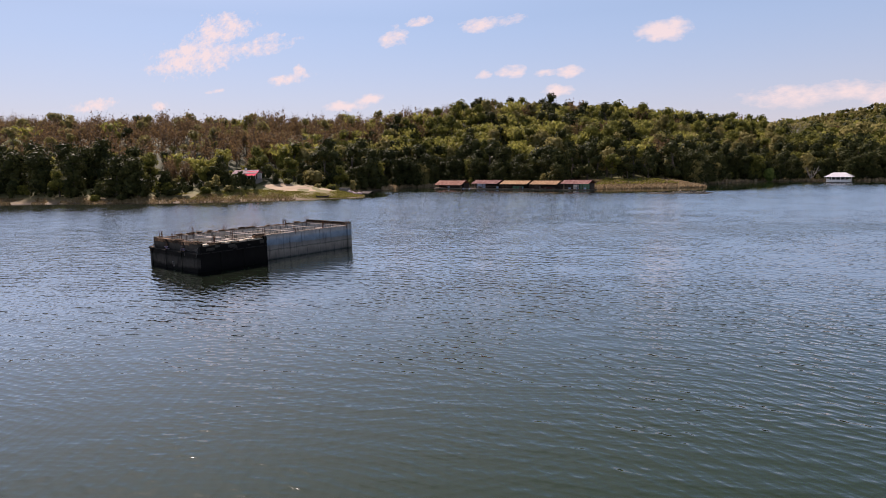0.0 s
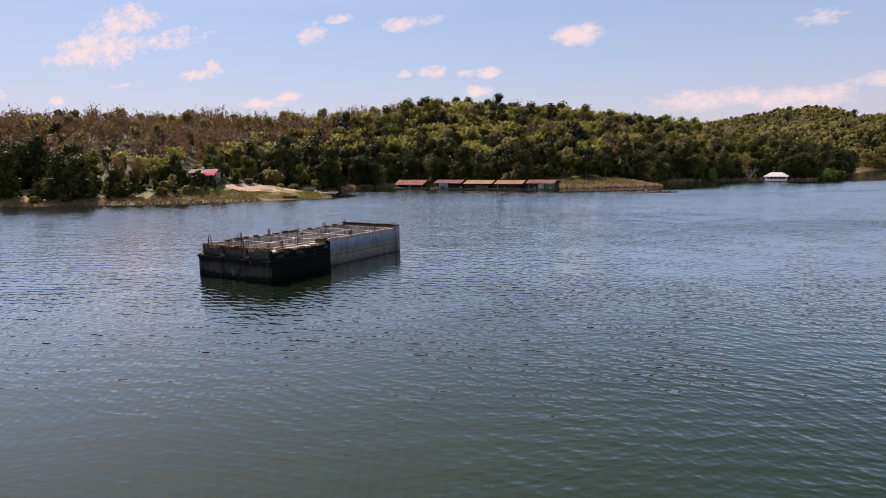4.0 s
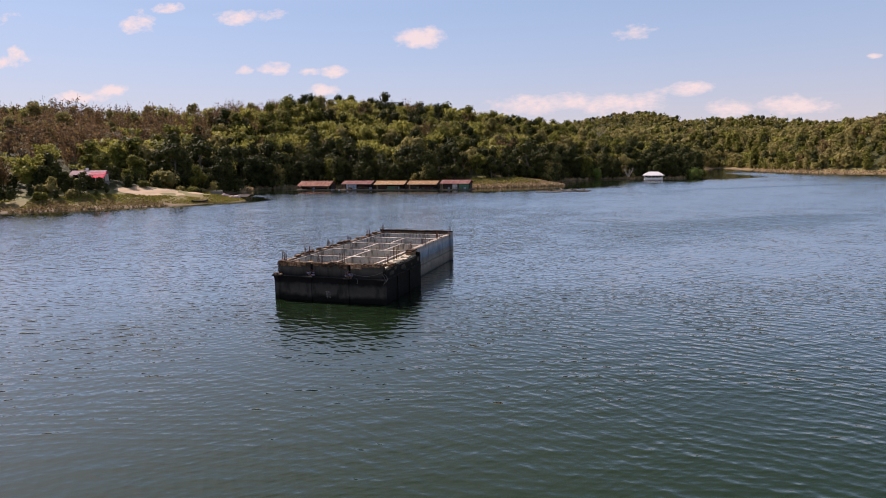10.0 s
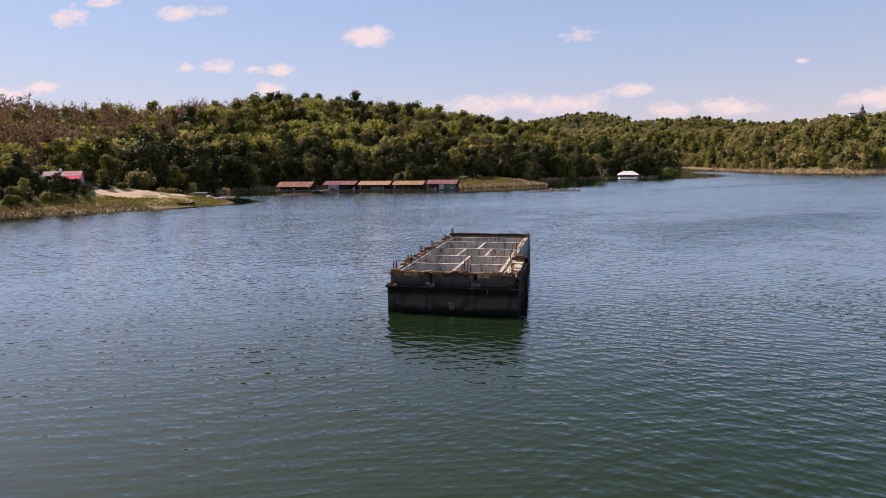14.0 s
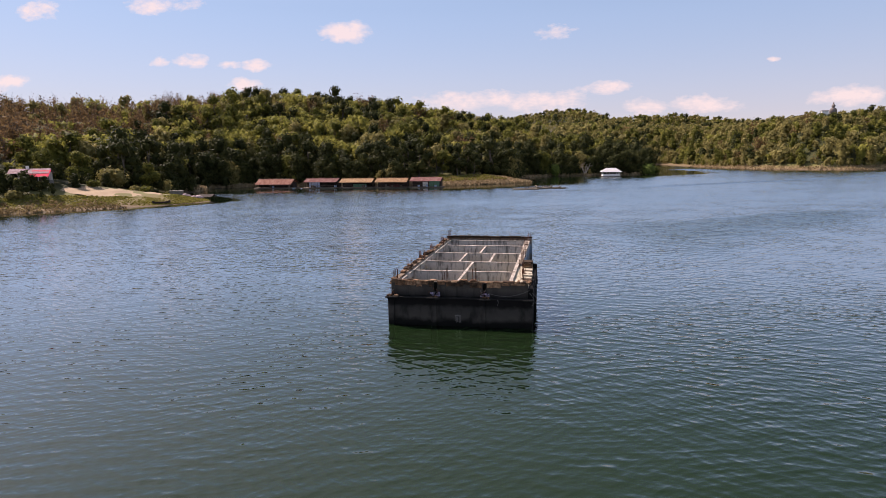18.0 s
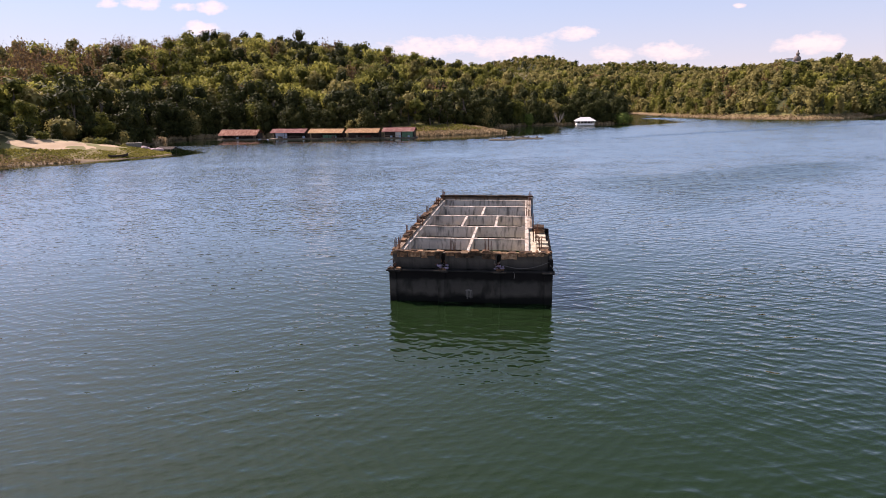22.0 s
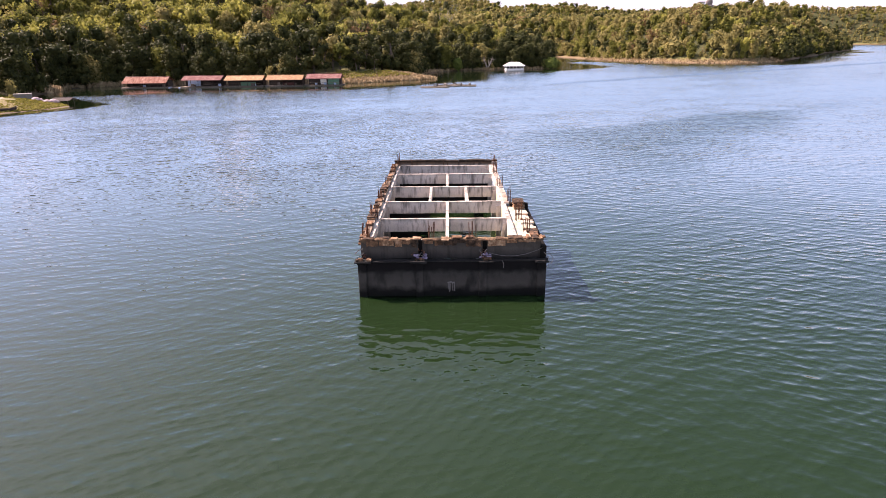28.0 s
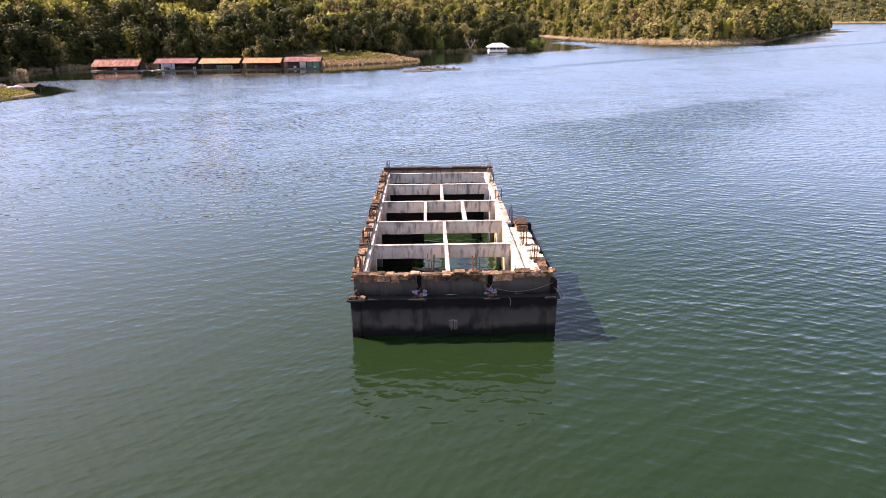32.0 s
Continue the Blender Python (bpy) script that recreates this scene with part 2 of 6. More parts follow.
def leafy(name, stops, glow=0.35, rough=0.6):
    """Foliage: colour varies leaf by leaf and in broad patches, with light coming through the leaves."""
    mat = bpy.data.materials.new(name)
    mat.use_nodes = True
    nt = mat.node_tree
    bsdf = nt.nodes["Principled BSDF"]
    geo = nt.nodes.new("ShaderNodeNewGeometry")
    co = nt.nodes.new("ShaderNodeTexCoord")
    n = nt.nodes.new("ShaderNodeTexNoise")
    n.inputs["Scale"].default_value, n.inputs["Detail"].default_value = 0.11, 3
    nt.links.new(geo.outputs["Position"], n.inputs["Vector"])
    mixf = nt.nodes.new("ShaderNodeMix")
    mixf.inputs["Factor"].default_value = 0.55
    nt.links.new(geo.outputs["Random Per Island"], mixf.inputs["A"])
    nt.links.new(n.outputs[0], mixf.inputs["B"])
    ramp = nt.nodes.new("ShaderNodeValToRGB")
    els = ramp.color_ramp.elements
    while len(els) < len(stops):
        els.new(0.5)
    for i, c in enumerate(stops):
        els[i].position = 0.2 + 0.6 * i / max(1, len(stops) - 1)
        els[i].color = (*c, 1)
    nt.links.new(mixf.outputs["Result"], ramp.inputs[0])
    nt.links.new(ramp.outputs[0], bsdf.inputs["Base Color"])
    bsdf.inputs["Roughness"].default_value = rough
    bsdf.inputs["Specular IOR Level"].default_value = 0.04
    tr = nt.nodes.new("ShaderNodeBsdfTranslucent")
    nt.links.new(ramp.outputs[0], tr.inputs["Color"])
    mix = nt.nodes.new("ShaderNodeMixShader")
    mix.inputs[0].default_value = glow
    nt.links.new(bsdf.outputs[0], mix.inputs[1])
    nt.links.new(tr.outputs[0], mix.inputs[2])
    nt.links.new(mix.outputs[0], nt.nodes["Material Output"].inputs["Surface"])
    return mat


M_FRONT = stained("algae_concrete", [(0.0, (0.005, 0.0055, 0.005)), (0.3, (0.007, 0.0075, 0.007)), (0.62, (0.047, 0.045, 0.04)), (1.25, (0.036, 0.035, 0.032)),
                                     (1.5, (0.007, 0.007, 0.007)), (2.0, (0.006, 0.006, 0.006)), (2.3, (0.05, 0.047, 0.043)), (3.2, (0.07, 0.066, 0.06))], wobble=0.3, streak_scale=(1.3, 1.3, 0.5), streak=0.6, dark=(0.006, 0.006, 0.006))
M_PARAPET = stained("parapet_concrete", [(1.9, (0.018, 0.018, 0.017)), (2.15, (0.034, 0.032, 0.03)), (2.5, (0.06, 0.055, 0.048)), (2.8, (0.05, 0.044, 0.037)), (3.0, (0.15, 0.1, 0.06))], wobble=0.14, streak=0.4, dark=(0.008, 0.008, 0.008))
# black of the side wall; also paints shade in the bays and parapet gaps
M_BLACK = stained("blackened_concrete_and_shade", [(0.0, (0.004, 0.004, 0.004)), (1.0, (0.008, 0.008, 0.0075)), (2.2, (0.006, 0.006, 0.006)), (2.9, (0.014, 0.012, 0.01)), (3.2, (0.04, 0.03, 0.022))], wobble=0.2, streak=0.5, dark=(0.004, 0.004, 0.004))
# faces lightened and warmed for weak bounce light, tops toned down, darker towards the water
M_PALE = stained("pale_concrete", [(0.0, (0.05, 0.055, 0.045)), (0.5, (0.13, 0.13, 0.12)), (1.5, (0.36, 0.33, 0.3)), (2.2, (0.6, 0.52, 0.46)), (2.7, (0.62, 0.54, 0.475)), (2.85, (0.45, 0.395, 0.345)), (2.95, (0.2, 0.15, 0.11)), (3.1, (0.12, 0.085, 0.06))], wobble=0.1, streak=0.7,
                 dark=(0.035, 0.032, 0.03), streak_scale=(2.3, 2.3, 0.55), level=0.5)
M_BLUE = stained("blue_painted_wall", [(0.0, (0.05, 0.055, 0.05)), (0.2, (0.14, 0.132, 0.118)), (0.95, (0.22, 0.205, 0.18)), (1.1, (0.11, 0.11, 0.1)), (1.2, (0.2, 0.192, 0.178)), (1.6, (0.16, 0.165, 0.165)),
                                       (1.72, (0.15, 0.2, 0.255)), (2.2, (0.19, 0.26, 0.335)), (2.5, (0.31, 0.325, 0.34)), (3.0, (0.26, 0.25, 0.235))], wobble=0.16, streak=0.6, dark=(0.03, 0.031, 0.033), level=0.55)
M_BRICK = surface("broken_brick_and_mortar", [(0.016, 0.012, 0.009), (0.06, 0.037, 0.023), (0.17, 0.092, 0.05), (0.33, 0.22, 0.135)], scale=4.5, spread=0.5, bump=0.8, fine=22, vary=0.35, dist=0.05)
# yellow of the sunlight is mixed into the pale colour; green stains low down
M_CREAM = stained("sun_yellowed_cream", [(-0.3, (0.1, 0.11, 0.04)), (0.3, (0.3, 0.28, 0.1)), (1.2, (0.5, 0.45, 0.24)), (2.5, (0.58, 0.51, 0.36))], wobble=0.15, streak=0.6, dark=(0.05, 0.05, 0.03), level=0.55)
M_CLOTH = surface("faded_lilac_sacking", [(0.03, 0.03, 0.05), (0.2, 0.17, 0.25), (0.45, 0.42, 0.48)], scale=9, bump=0.5)
M_SLAB = surface("weathered_sunlit_slab", [(0.2, 0.16, 0.11), (0.36, 0.31, 0.23), (0.5, 0.45, 0.36)], scale=3, bump=0.5, fine=16)
M_RUST = surface("rusty_steel", [(0.06, 0.03, 0.02), (0.16, 0.07, 0.04)], scale=30, rough=0.8, metal=0.3, bump=0)
M_CABLE = surface("grey_rope", [(0.07, 0.07, 0.068), (0.17, 0.16, 0.15)], scale=30, bump=0)
M_BARK = surface("bark", [(0.06, 0.05, 0.04), (0.15, 0.12, 0.095)], scale=2, bump=0.4)
M_DEAD = surface("bleached_bark", [(0.2, 0.18, 0.15), (0.42, 0.38, 0.33)], scale=2, bump=0.2)

LEAF_MID = leafy("leaf_mid_green", [(0.05, 0.056, 0.014), (0.12, 0.12, 0.026), (0.2, 0.185, 0.04)], glow=0.4)
# dark green, deepened further to carry the shade at the forest foot
LEAF_DARK = leafy("leaf_dark_green_and_shade", [(0.018, 0.023, 0.009), (0.04, 0.044, 0.014), (0.075, 0.075, 0.022)], glow=0.15)
LEAF_BAMBOO = leafy("leaf_bamboo", [(0.12, 0.12, 0.025), (0.22, 0.21, 0.045), (0.32, 0.285, 0.075)], glow=0.48)
LEAF_OLIVE = leafy("leaf_olive", [(0.12, 0.105, 0.035), (0.21, 0.18, 0.06), (0.3, 0.25, 0.1)], glow=0.4)
LEAF_BROWN = leafy("leaf_dry_brown", [(0.08, 0.048, 0.027), (0.14, 0.086, 0.041), (0.21, 0.138, 0.058)], glow=0.4)
LEAF_BUSH = leafy("leaf_bush_green", [(0.08, 0.11, 0.03), (0.14, 0.18, 0.04), (0.2, 0.24, 0.06)], glow=0.4)
GRASS = leafy("grass_blades", [(0.12, 0.115, 0.024), (0.2, 0.18, 0.04), (0.29, 0.24, 0.075)], glow=0.3)
GRASS_DRY = leafy("dry_reeds", [(0.13, 0.09, 0.042), (0.21, 0.15, 0.075), (0.3, 0.225, 0.125)], glow=0.3)
GRASS_TAN = leafy("tan_grass", [(0.2, 0.14, 0.075), (0.3, 0.22, 0.125), (0.4, 0.3, 0.18)], glow=0.3)
LEAVES = [LEAF_MID, LEAF_DARK, LEAF_BAMBOO, LEAF_OLIVE, LEAF_BROWN, M_BARK]


# ---------------------------------------------------------------- mesh helpers
def part(name, bm, material, parent=None, label="", smooth=False):
    me = bpy.data.meshes.new(name)
    bm.normal_update()
    bm.to_mesh(me)
    bm.free()
    for mt in (material if isinstance(material, (list, tuple)) else [material]):
        me.materials.append(mt)
    if smooth:
        me.shade_smooth()
    ob = new(name, me)
    if parent is not None:
        ob.parent = parent
    if label:
        ob["label"] = label
    return ob


def thing(name, label, category, at=(0, 0, 0), group=""):
    ob = new(name)
    ob.location = at
    ob.empty_display_size = 0.3
    return tagged(ob, label, category, group)


def box(bm, x0, x1, y0, y1, z0, z1, jitter=0.0, cell=0.0, bevel=0.0, seed=1, mi=0):
    """A box; with cell it is cut up and its faces roughened by jitter; bevel rounds the edges."""
    r = random.Random(seed)
    got = bmesh.ops.create_cube(bm, size=1.0)["verts"]
    bmesh.ops.transform(bm, verts=got, matrix=Matrix.Translation(((x0 + x1) / 2, (y0 + y1) / 2, (z0 + z1) / 2)) @ Matrix.Diagonal((x1 - x0, y1 - y0, z1 - z0, 1)))
    if bevel:
        edges = list({e for v in got for e in v.link_edges})
        got = bmesh.ops.bevel(bm, geom=edges, offset=bevel, segments=1, affect="EDGES")["verts"]
    if cell:
        for axis, lo, hi in ((0, x0, x1), (1, y0, y1), (2, z0, z1)):
            n = int(min(40, (hi - lo) / cell))
            for i in range(1, n + 1):
                p = lo + (hi - lo) * i / (n + 1)
                faces = {f for v in got for f in v.link_faces}
                geom = list(faces) + list({e for f in faces for e in f.edges}) + list({v for f in faces for v in f.verts})
                co, no = [0, 0, 0], [0, 0, 0]
                co[axis], no[axis] = p, 1
                res = bmesh.ops.bisect_plane(bm, geom=geom, plane_co=co, plane_no=no)
                got = list(set(got) | {g for g in res["geom_cut"] if isinstance(g, bmesh.types.BMVert)})
    if jitter:
        for v in got:
            v.co += Vector((r.uniform(-1, 1), r.uniform(-1, 1), r.uniform(-1, 1))) * jitter
    if mi:
        for f in {f for v in got for f in v.link_faces}:
            f.material_index = mi
    return got


def one_box(*a, **k):
    bm = bmesh.new()
    box(bm, *a, **k)
    return bm


def rod(bm, a, b, r0, r1=None, sides=6):
    a, b = Vector(a), Vector(b)
    r1 = r0 if r1 is None else r1
    turn = (b - a).to_track_quat("Z", "Y").to_matrix().to_4x4()
    got = bmesh.ops.create_cone(bm, cap_ends=True, segments=sides, radius1=r0, radius2=r1, depth=(b - a).length)["verts"]
    bmesh.ops.transform(bm, verts=got, matrix=Matrix.Translation((a + b) / 2) @ turn)
    return got


def one_rod(*a, **k):
    bm = bmesh.new()
    rod(bm, *a, **k)
    return bm


def tube(bm, pts, r, sides=5):
    for a, b in zip(pts, pts[1:]):
        rod(bm, a, b, r, r, sides)


# ---------------------------------------------------------------- ground and water
SHORE = [(-4000, -1400), (-1500, -420), (-420, -45), (-230, 10), (-167, 33), (-150, 45), (-125, 58), (-113, 69), (-100, 84), (-90, 95), (-85, 104), (-85, 111),
         (-92, 118), (-104, 124), (-112, 137), (-116, 155), (-121, 172), (-112, 179), (-90, 183), (-44, 183), (-30, 187), (-14, 200), (-4, 209), (-9, 218),
         (-12, 240), (-5, 264), (8, 277), (25, 283), (42, 283), (50, 287), (56, 298), (57, 332), (66, 400), (78, 500), (95, 545), (100, 500), (106, 445),
         (118, 395), (136, 362), (152, 345), (170, 342)]
SHORE_FAR = [(188, 347), (204, 362), (222, 386), (245, 418), (266, 452), (292, 482), (318, 520), (362, 590), (402, 632), (440, 690), (478, 735), (497, 768), (492, 795), (440, 850), (420, 950), (480, 1200), (700, 1440),
             (900, 1560), (1040, 1500), (1250, 1470), (1700, 1450), (4000, 1200), (4000, 4000), (-4000, 4000)]
LAND = np.array(SHORE + SHORE_FAR, float)
# crest heights of the ground: x, y, height
CRESTS = [(-530, 200, 33), (-440, 215, 31), (-350, 230, 29), (-270, 240, 27), (-230, 260, 29), (-170, 300, 34), (-147, 310, 34), (-105, 315, 31), (-55, 314, 27), (-42, 340, 25), (-5, 373, 24), (40, 345, 17), (60, 320, 9), (-310, 110, 25), (-350, 95, 30), (-130, 120, 24), (20, 300, 9), (-200, 120, 24)]
CRESTS_FAR = [(43, 1200, 79), (130, 1200, 54), (190, 1100, 60), (235, 1000, 34), (270, 900, 29), (305, 800, 28), (303, 700, 24), (255, 700, 24), (140, 600, 22), (272, 600, 26), (330, 640, 34), (276, 500, 34), (390, 690, 34), (450, 760, 24), (258, 545, 26), (215, 450, 22), (190, 480, 24), (150, 480, 20), (125, 490, 14), (636, 1570, 68), (540, 1450, 62), (800, 1480, 42), (880, 1700, 50), (953, 1816, 50), (1014, 1780, 50), (800, 1660, 44), (940, 1720, 88), (1030, 1800, 94), (1120, 1830, 84), (1275, 1900, 88), (1420, 1850, 80), (-60, 1000, 41)]


def land_distance(x, y):
    """Metres from the shore, positive on land."""
    x, y = np.asarray(x, float), np.asarray(y, float)
    best, inside = np.full(x.shape, 1e9), np.zeros(x.shape, bool)
    for (ax, ay), (bx, by) in zip(LAND, np.roll(LAND, -1, 0)):
        dx, dy = bx - ax, by - ay
        s = np.clip(((x - ax) * dx + (y - ay) * dy) / (dx * dx + dy * dy), 0, 1)
        best = np.minimum(best, np.hypot(x - ax - s * dx, y - ay - s * dy))
        with np.errstate(divide="ignore", invalid="ignore"):
            inside ^= ((ay > y) != (by > y)) & (x < (bx - ax) * (y - ay) / (by - ay) + ax)
    return np.where(inside, best, -best)


def rough(x, y):
    return np.sin(x * 0.11 + 1.3 * np.sin(y * 0.07)) * np.sin(y * 0.13 + 0.8 * np.sin(x * 0.05)) + 0.5 * np.sin(x * 0.31 + y * 0.23) * np.sin(y * 0.29 - x * 0.17)


def height(x, y):
    d = land_distance(x, y)
    w, a = np.zeros(d.shape), np.zeros(d.shape)
    for cx, cy, h in CRESTS + CRESTS_FAR:
        k = 1.0 / ((x - cx) ** 2 + (y - cy) ** 2 + 400.0) ** 1.8
        w, a = w + k, a + k * h
    steep = np.clip((x - 60) / 60, 0, 1) * np.clip((900 - y) / 200, 0, 1)
    s = np.clip(d / (130 - 80 * steep), 0, 1)
    terrace = 2.6 * np.exp(-((x + 123) ** 2 + (y - 91) ** 2) / 260.0) * np.clip(d / 14, 0, 1)
    land = terrace + np.minimum(d * 0.16, 1.6) + a / w * s * s * (3 - 2 * s) + 0.35 * rough(x * 2.2, y * 2.2) * np.clip(d / 12, 0, 1)
    return np.where(d > 0, land, np.maximum(d * 0.28, -4.2))


def flat_mesh(name, verts, faces, mats, kinds=None, smooth=False):
    """Fast mesh from arrays; faces all of one size."""
    verts, faces = np.asarray(verts, np.float32), np.asarray(faces, np.int32)
    me = bpy.data.meshes.new(name)
    n, k = faces.shape
    me.vertices.add(len(verts))
    me.vertices.foreach_set("co", verts.ravel())
    me.loops.add(n * k)
    me.loops.foreach_set("vertex_index", faces.ravel())
    me.polygons.add(n)
    me.polygons.foreach_set("loop_start", np.arange(n, dtype=np.int32) * k)
    for mt in mats:
        me.materials.append(mt)
    if kinds is not None:
        me.polygons.foreach_set("material_index", np.asarray(kinds, np.int32))
    me.update(calc_edges=True)
    if smooth:
        me.shade_smooth()
    return me


def grid_lines(lo, hi, fine_lo, fine_hi, step, grow=1.22, cap=1e9, cap_until=0.0):
    """Lines step apart between fine_lo and fine_hi, then wider and wider; up to cap_until no wider than cap."""
    mid = list(np.arange(fine_lo, fine_hi + 0.1, step))
    out, s, p = [], step, fine_hi
    while p < hi:
        s = min(s * grow, cap) if p < cap_until else s * grow
        p = min(hi, p + s)
        out.append(p)
    back, s, p = [], step, fine_lo
    while p > lo:
        s *= grow
        p = max(lo, p - s)
        back.append(p)
    return np.array(back[::-1] + mid + out)


def ground_material():
    mat = surface("forest_floor_and_banks", [(0.02, 0.026, 0.01), (0.042, 0.044, 0.016), (0.065, 0.06, 0.026)], scale=0.12, bump=0.4, fine=1.1, dist=0.3)
    nt = mat.node_tree
    bsdf = nt.nodes["Principled BSDF"]
    base = nt.nodes[mat["ramp_out"]].outputs[0]
    co = nt.nodes.new("ShaderNodeTexCoord")
    sep = nt.nodes.new("ShaderNodeSeparateXYZ")
    nt.links.new(co.outputs["Object"], sep.inputs[0])
    n = nt.nodes.new("ShaderNodeTexNoise")
    n.inputs["Scale"].default_value, n.inputs["Detail"].default_value = 0.25, 5
    nt.links.new(co.outputs["Object"], n.inputs["Vector"])
    ad = nt.nodes.new("ShaderNodeMath")
    ad.operation = "MULTIPLY_ADD"
    nt.links.new(n.outputs[0], ad.inputs[0])
    ad.inputs[1].default_value = 2.2
    nt.links.new(sep.outputs[2], ad.inputs[2])
    ramp = nt.nodes.new("ShaderNodeValToRGB")
    for c in ((0.2, (0.105, 0.075, 0.048)), (0.32, (0.16, 0.112, 0.062)), (0.46, (0.15, 0.115, 0.05)), (0.72, (0.125, 0.115, 0.042))):
        e = ramp.color_ramp.elements.new(c[0])
        e.color = (*c[1], 1)
    ramp.color_ramp.elements.remove(ramp.color_ramp.elements[0])
    ramp.color_ramp.elements.remove(ramp.color_ramp.elements[-1])
    rng = nt.nodes.new("ShaderNodeMapRange")
    rng.inputs["From Min"].default_value, rng.inputs["From Max"].default_value = 0.0, 5.0
    nt.links.new(ad.outputs[0], rng.inputs["Value"])
    nt.links.new(rng.outputs[0], ramp.inputs[0])
    r2 = nt.nodes.new("ShaderNodeMapRange")
    r2.inputs["From Min"].default_value, r2.inputs["From Max"].default_value = 4.4, 6.0
    nt.links.new(ad.outputs[0], r2.inputs["Value"])
    mx = nt.nodes.new("ShaderNodeMix")
    mx.data_type = "RGBA"
    nt.links.new(r2.outputs[0], mx.inputs["Factor"])
    nt.links.new(ramp.outputs[0], mx.inputs["A"])
    nt.links.new(base, mx.inputs["B"])
    nt.links.new(mx.outputs["Result"], bsdf.inputs["Base Color"])
    return mat


def build_ground():
    xs, ys = grid_lines(-4000, 4000, -240, 330, 5.0, 1.22, 22.0, 1700), grid_lines(-2500, 4000, 0, 480, 5.0, 1.22, 22.0, 2050)
    gx, gy = np.meshgrid(xs, ys)
    gz = height(gx, gy)
    nx, ny = len(xs), len(ys)
    i = (np.arange(ny - 1)[:, None] * nx + np.arange(nx - 1)[None]).ravel()
    me = flat_mesh("ground", np.stack([gx, gy, gz], -1).reshape(-1, 3), np.stack([i, i + 1, i + nx + 1, i + nx], 1), [ground_material()], smooth=True)
    tagged(new("ground", me), "lake shore and wooded hills of dry earth and grass", "ground", kind="structure")


build_ground()


WAVE_TRAINS = [(2.1, -54, 0.028), (1.6, -96, 0.032), (1.12, -66, 0.05), (0.96, -124, 0.048), (0.78, -98, 0.06), (0.64, -36, 0.032), (0.56, -146, 0.032), (0.48, -75, 0.056), (0.4, -112, 0.042), (0.34, -52, 0.034)]


def water_material():
    mat = bpy.data.materials.new("lake_water")
    mat.use_nodes = True
    nt = mat.node_tree
    bsdf = nt.nodes["Principled BSDF"]
    nt.nodes.remove(bsdf)
    body, gloss = nt.nodes.new("ShaderNodeBsdfDiffuse"), nt.nodes.new("ShaderNodeBsdfGlossy")
    body.inputs["Color"].default_value = (0.0074, 0.0168, 0.0054, 1)
    edge = nt.nodes.new("ShaderNodeFresnel")
    edge.inputs["IOR"].default_value = 1.36
    co = nt.nodes.new("ShaderNodeTexCoord")

    def m(op, a, b):
        n = nt.nodes.new("ShaderNodeMath")
        n.operation = op
        for i, v in enumerate((a, b)):
            if isinstance(v, (int, float)):
                n.inputs[i].default_value = v
            else:
                nt.links.new(v, n.inputs[i])
        return n.outputs[0]

    def noise_at(scale, stretch=1.0, turn=0.0, detail=1.0, out=0):
        mp = nt.nodes.new("ShaderNodeMapping")
        mp.vector_type = "TEXTURE"
        mp.inputs["Rotation"].default_value = (0, 0, radians(turn))
        mp.inputs["Scale"].default_value = (stretch, 1, 1)
        nt.links.new(co.outputs["Object"], mp.inputs["Vector"])
        n = nt.nodes.new("ShaderNodeTexNoise")
        n.inputs["Scale"].default_value, n.inputs["Detail"].default_value = scale, detail
        nt.links.new(mp.outputs[0], n.inputs["Vector"])
        return n.outputs[out]

    def span(v, a, b, c, d):
        n = nt.nodes.new("ShaderNodeMapRange")
        n.interpolation_type = "SMOOTHSTEP"
        for name, x in (("From Min", a), ("From Max", b), ("To Min", c), ("To Max", d)):
            n.inputs[name].default_value = x
        nt.links.new(v, n.inputs["Value"])
        return n.outputs[0]

    def along(x, y):
        n = nt.nodes.new("ShaderNodeVectorMath")
        n.operation = "DOT_PRODUCT"
        nt.links.new(co.outputs["Object"], n.inputs[0])
        n.inputs[1].default_value = (x, y, 0)
        return n.outputs["Value"]

    # wave trains: length in metres, heading, steepness; each wanders in phase and comes in groups
    drift, groups = [], []
    for k in range(2):
        for store, scale in ((drift, 0.12 + 0.08 * k), (groups, 0.1 + 0.07 * k)):
            sep = nt.nodes.new("ShaderNodeSeparateColor")
            nt.links.new(noise_at(scale, 1.0, 40 * k + 15, 3, 1), sep.inputs[0])
            store += [sep.outputs[0], sep.outputs[1], sep.outputs[2]]
    h = None
    for i, (length, heading, steep) in enumerate(WAVE_TRAINS):
        k = 2 * math.pi / length
        way = along(k * math.cos(radians(heading)), k * math.sin(radians(heading)))
        wave = m("SINE", m("ADD", way, m("MULTIPLY", drift[i % 6], 10.0 + 1.5 * i)), 0.0)
        wave = m("EXPONENT", m("MULTIPLY", m("SUBTRACT", wave, 1.0), 0.85), 0.0)
        wave = m("MULTIPLY", wave, m("MULTIPLY", span(groups[(i + 2) % 6], 0.36, 0.62, 0.35, 2.1), steep / k))
        h = wave if h is None else m("ADD", h, wave)
    h = m("ADD", h, m("MULTIPLY", noise_at(0.45, 2.0, -20, 1), 0.03))
    h = m("ADD", h, m("MULTIPLY", noise_at(2.6, 1.6, 30, 1), 0.017))
    h = m("ADD", h, m("MULTIPLY", noise_at(5.5, 1.8, -8, 2), 0.007))
    # a gust has roughened a wedge of water behind the building and drawn thin streaks up the lake
    wobble = m("MULTIPLY", m("SUBTRACT", noise_at(0.05, 1, 0, 4), 0.5), 16.0)
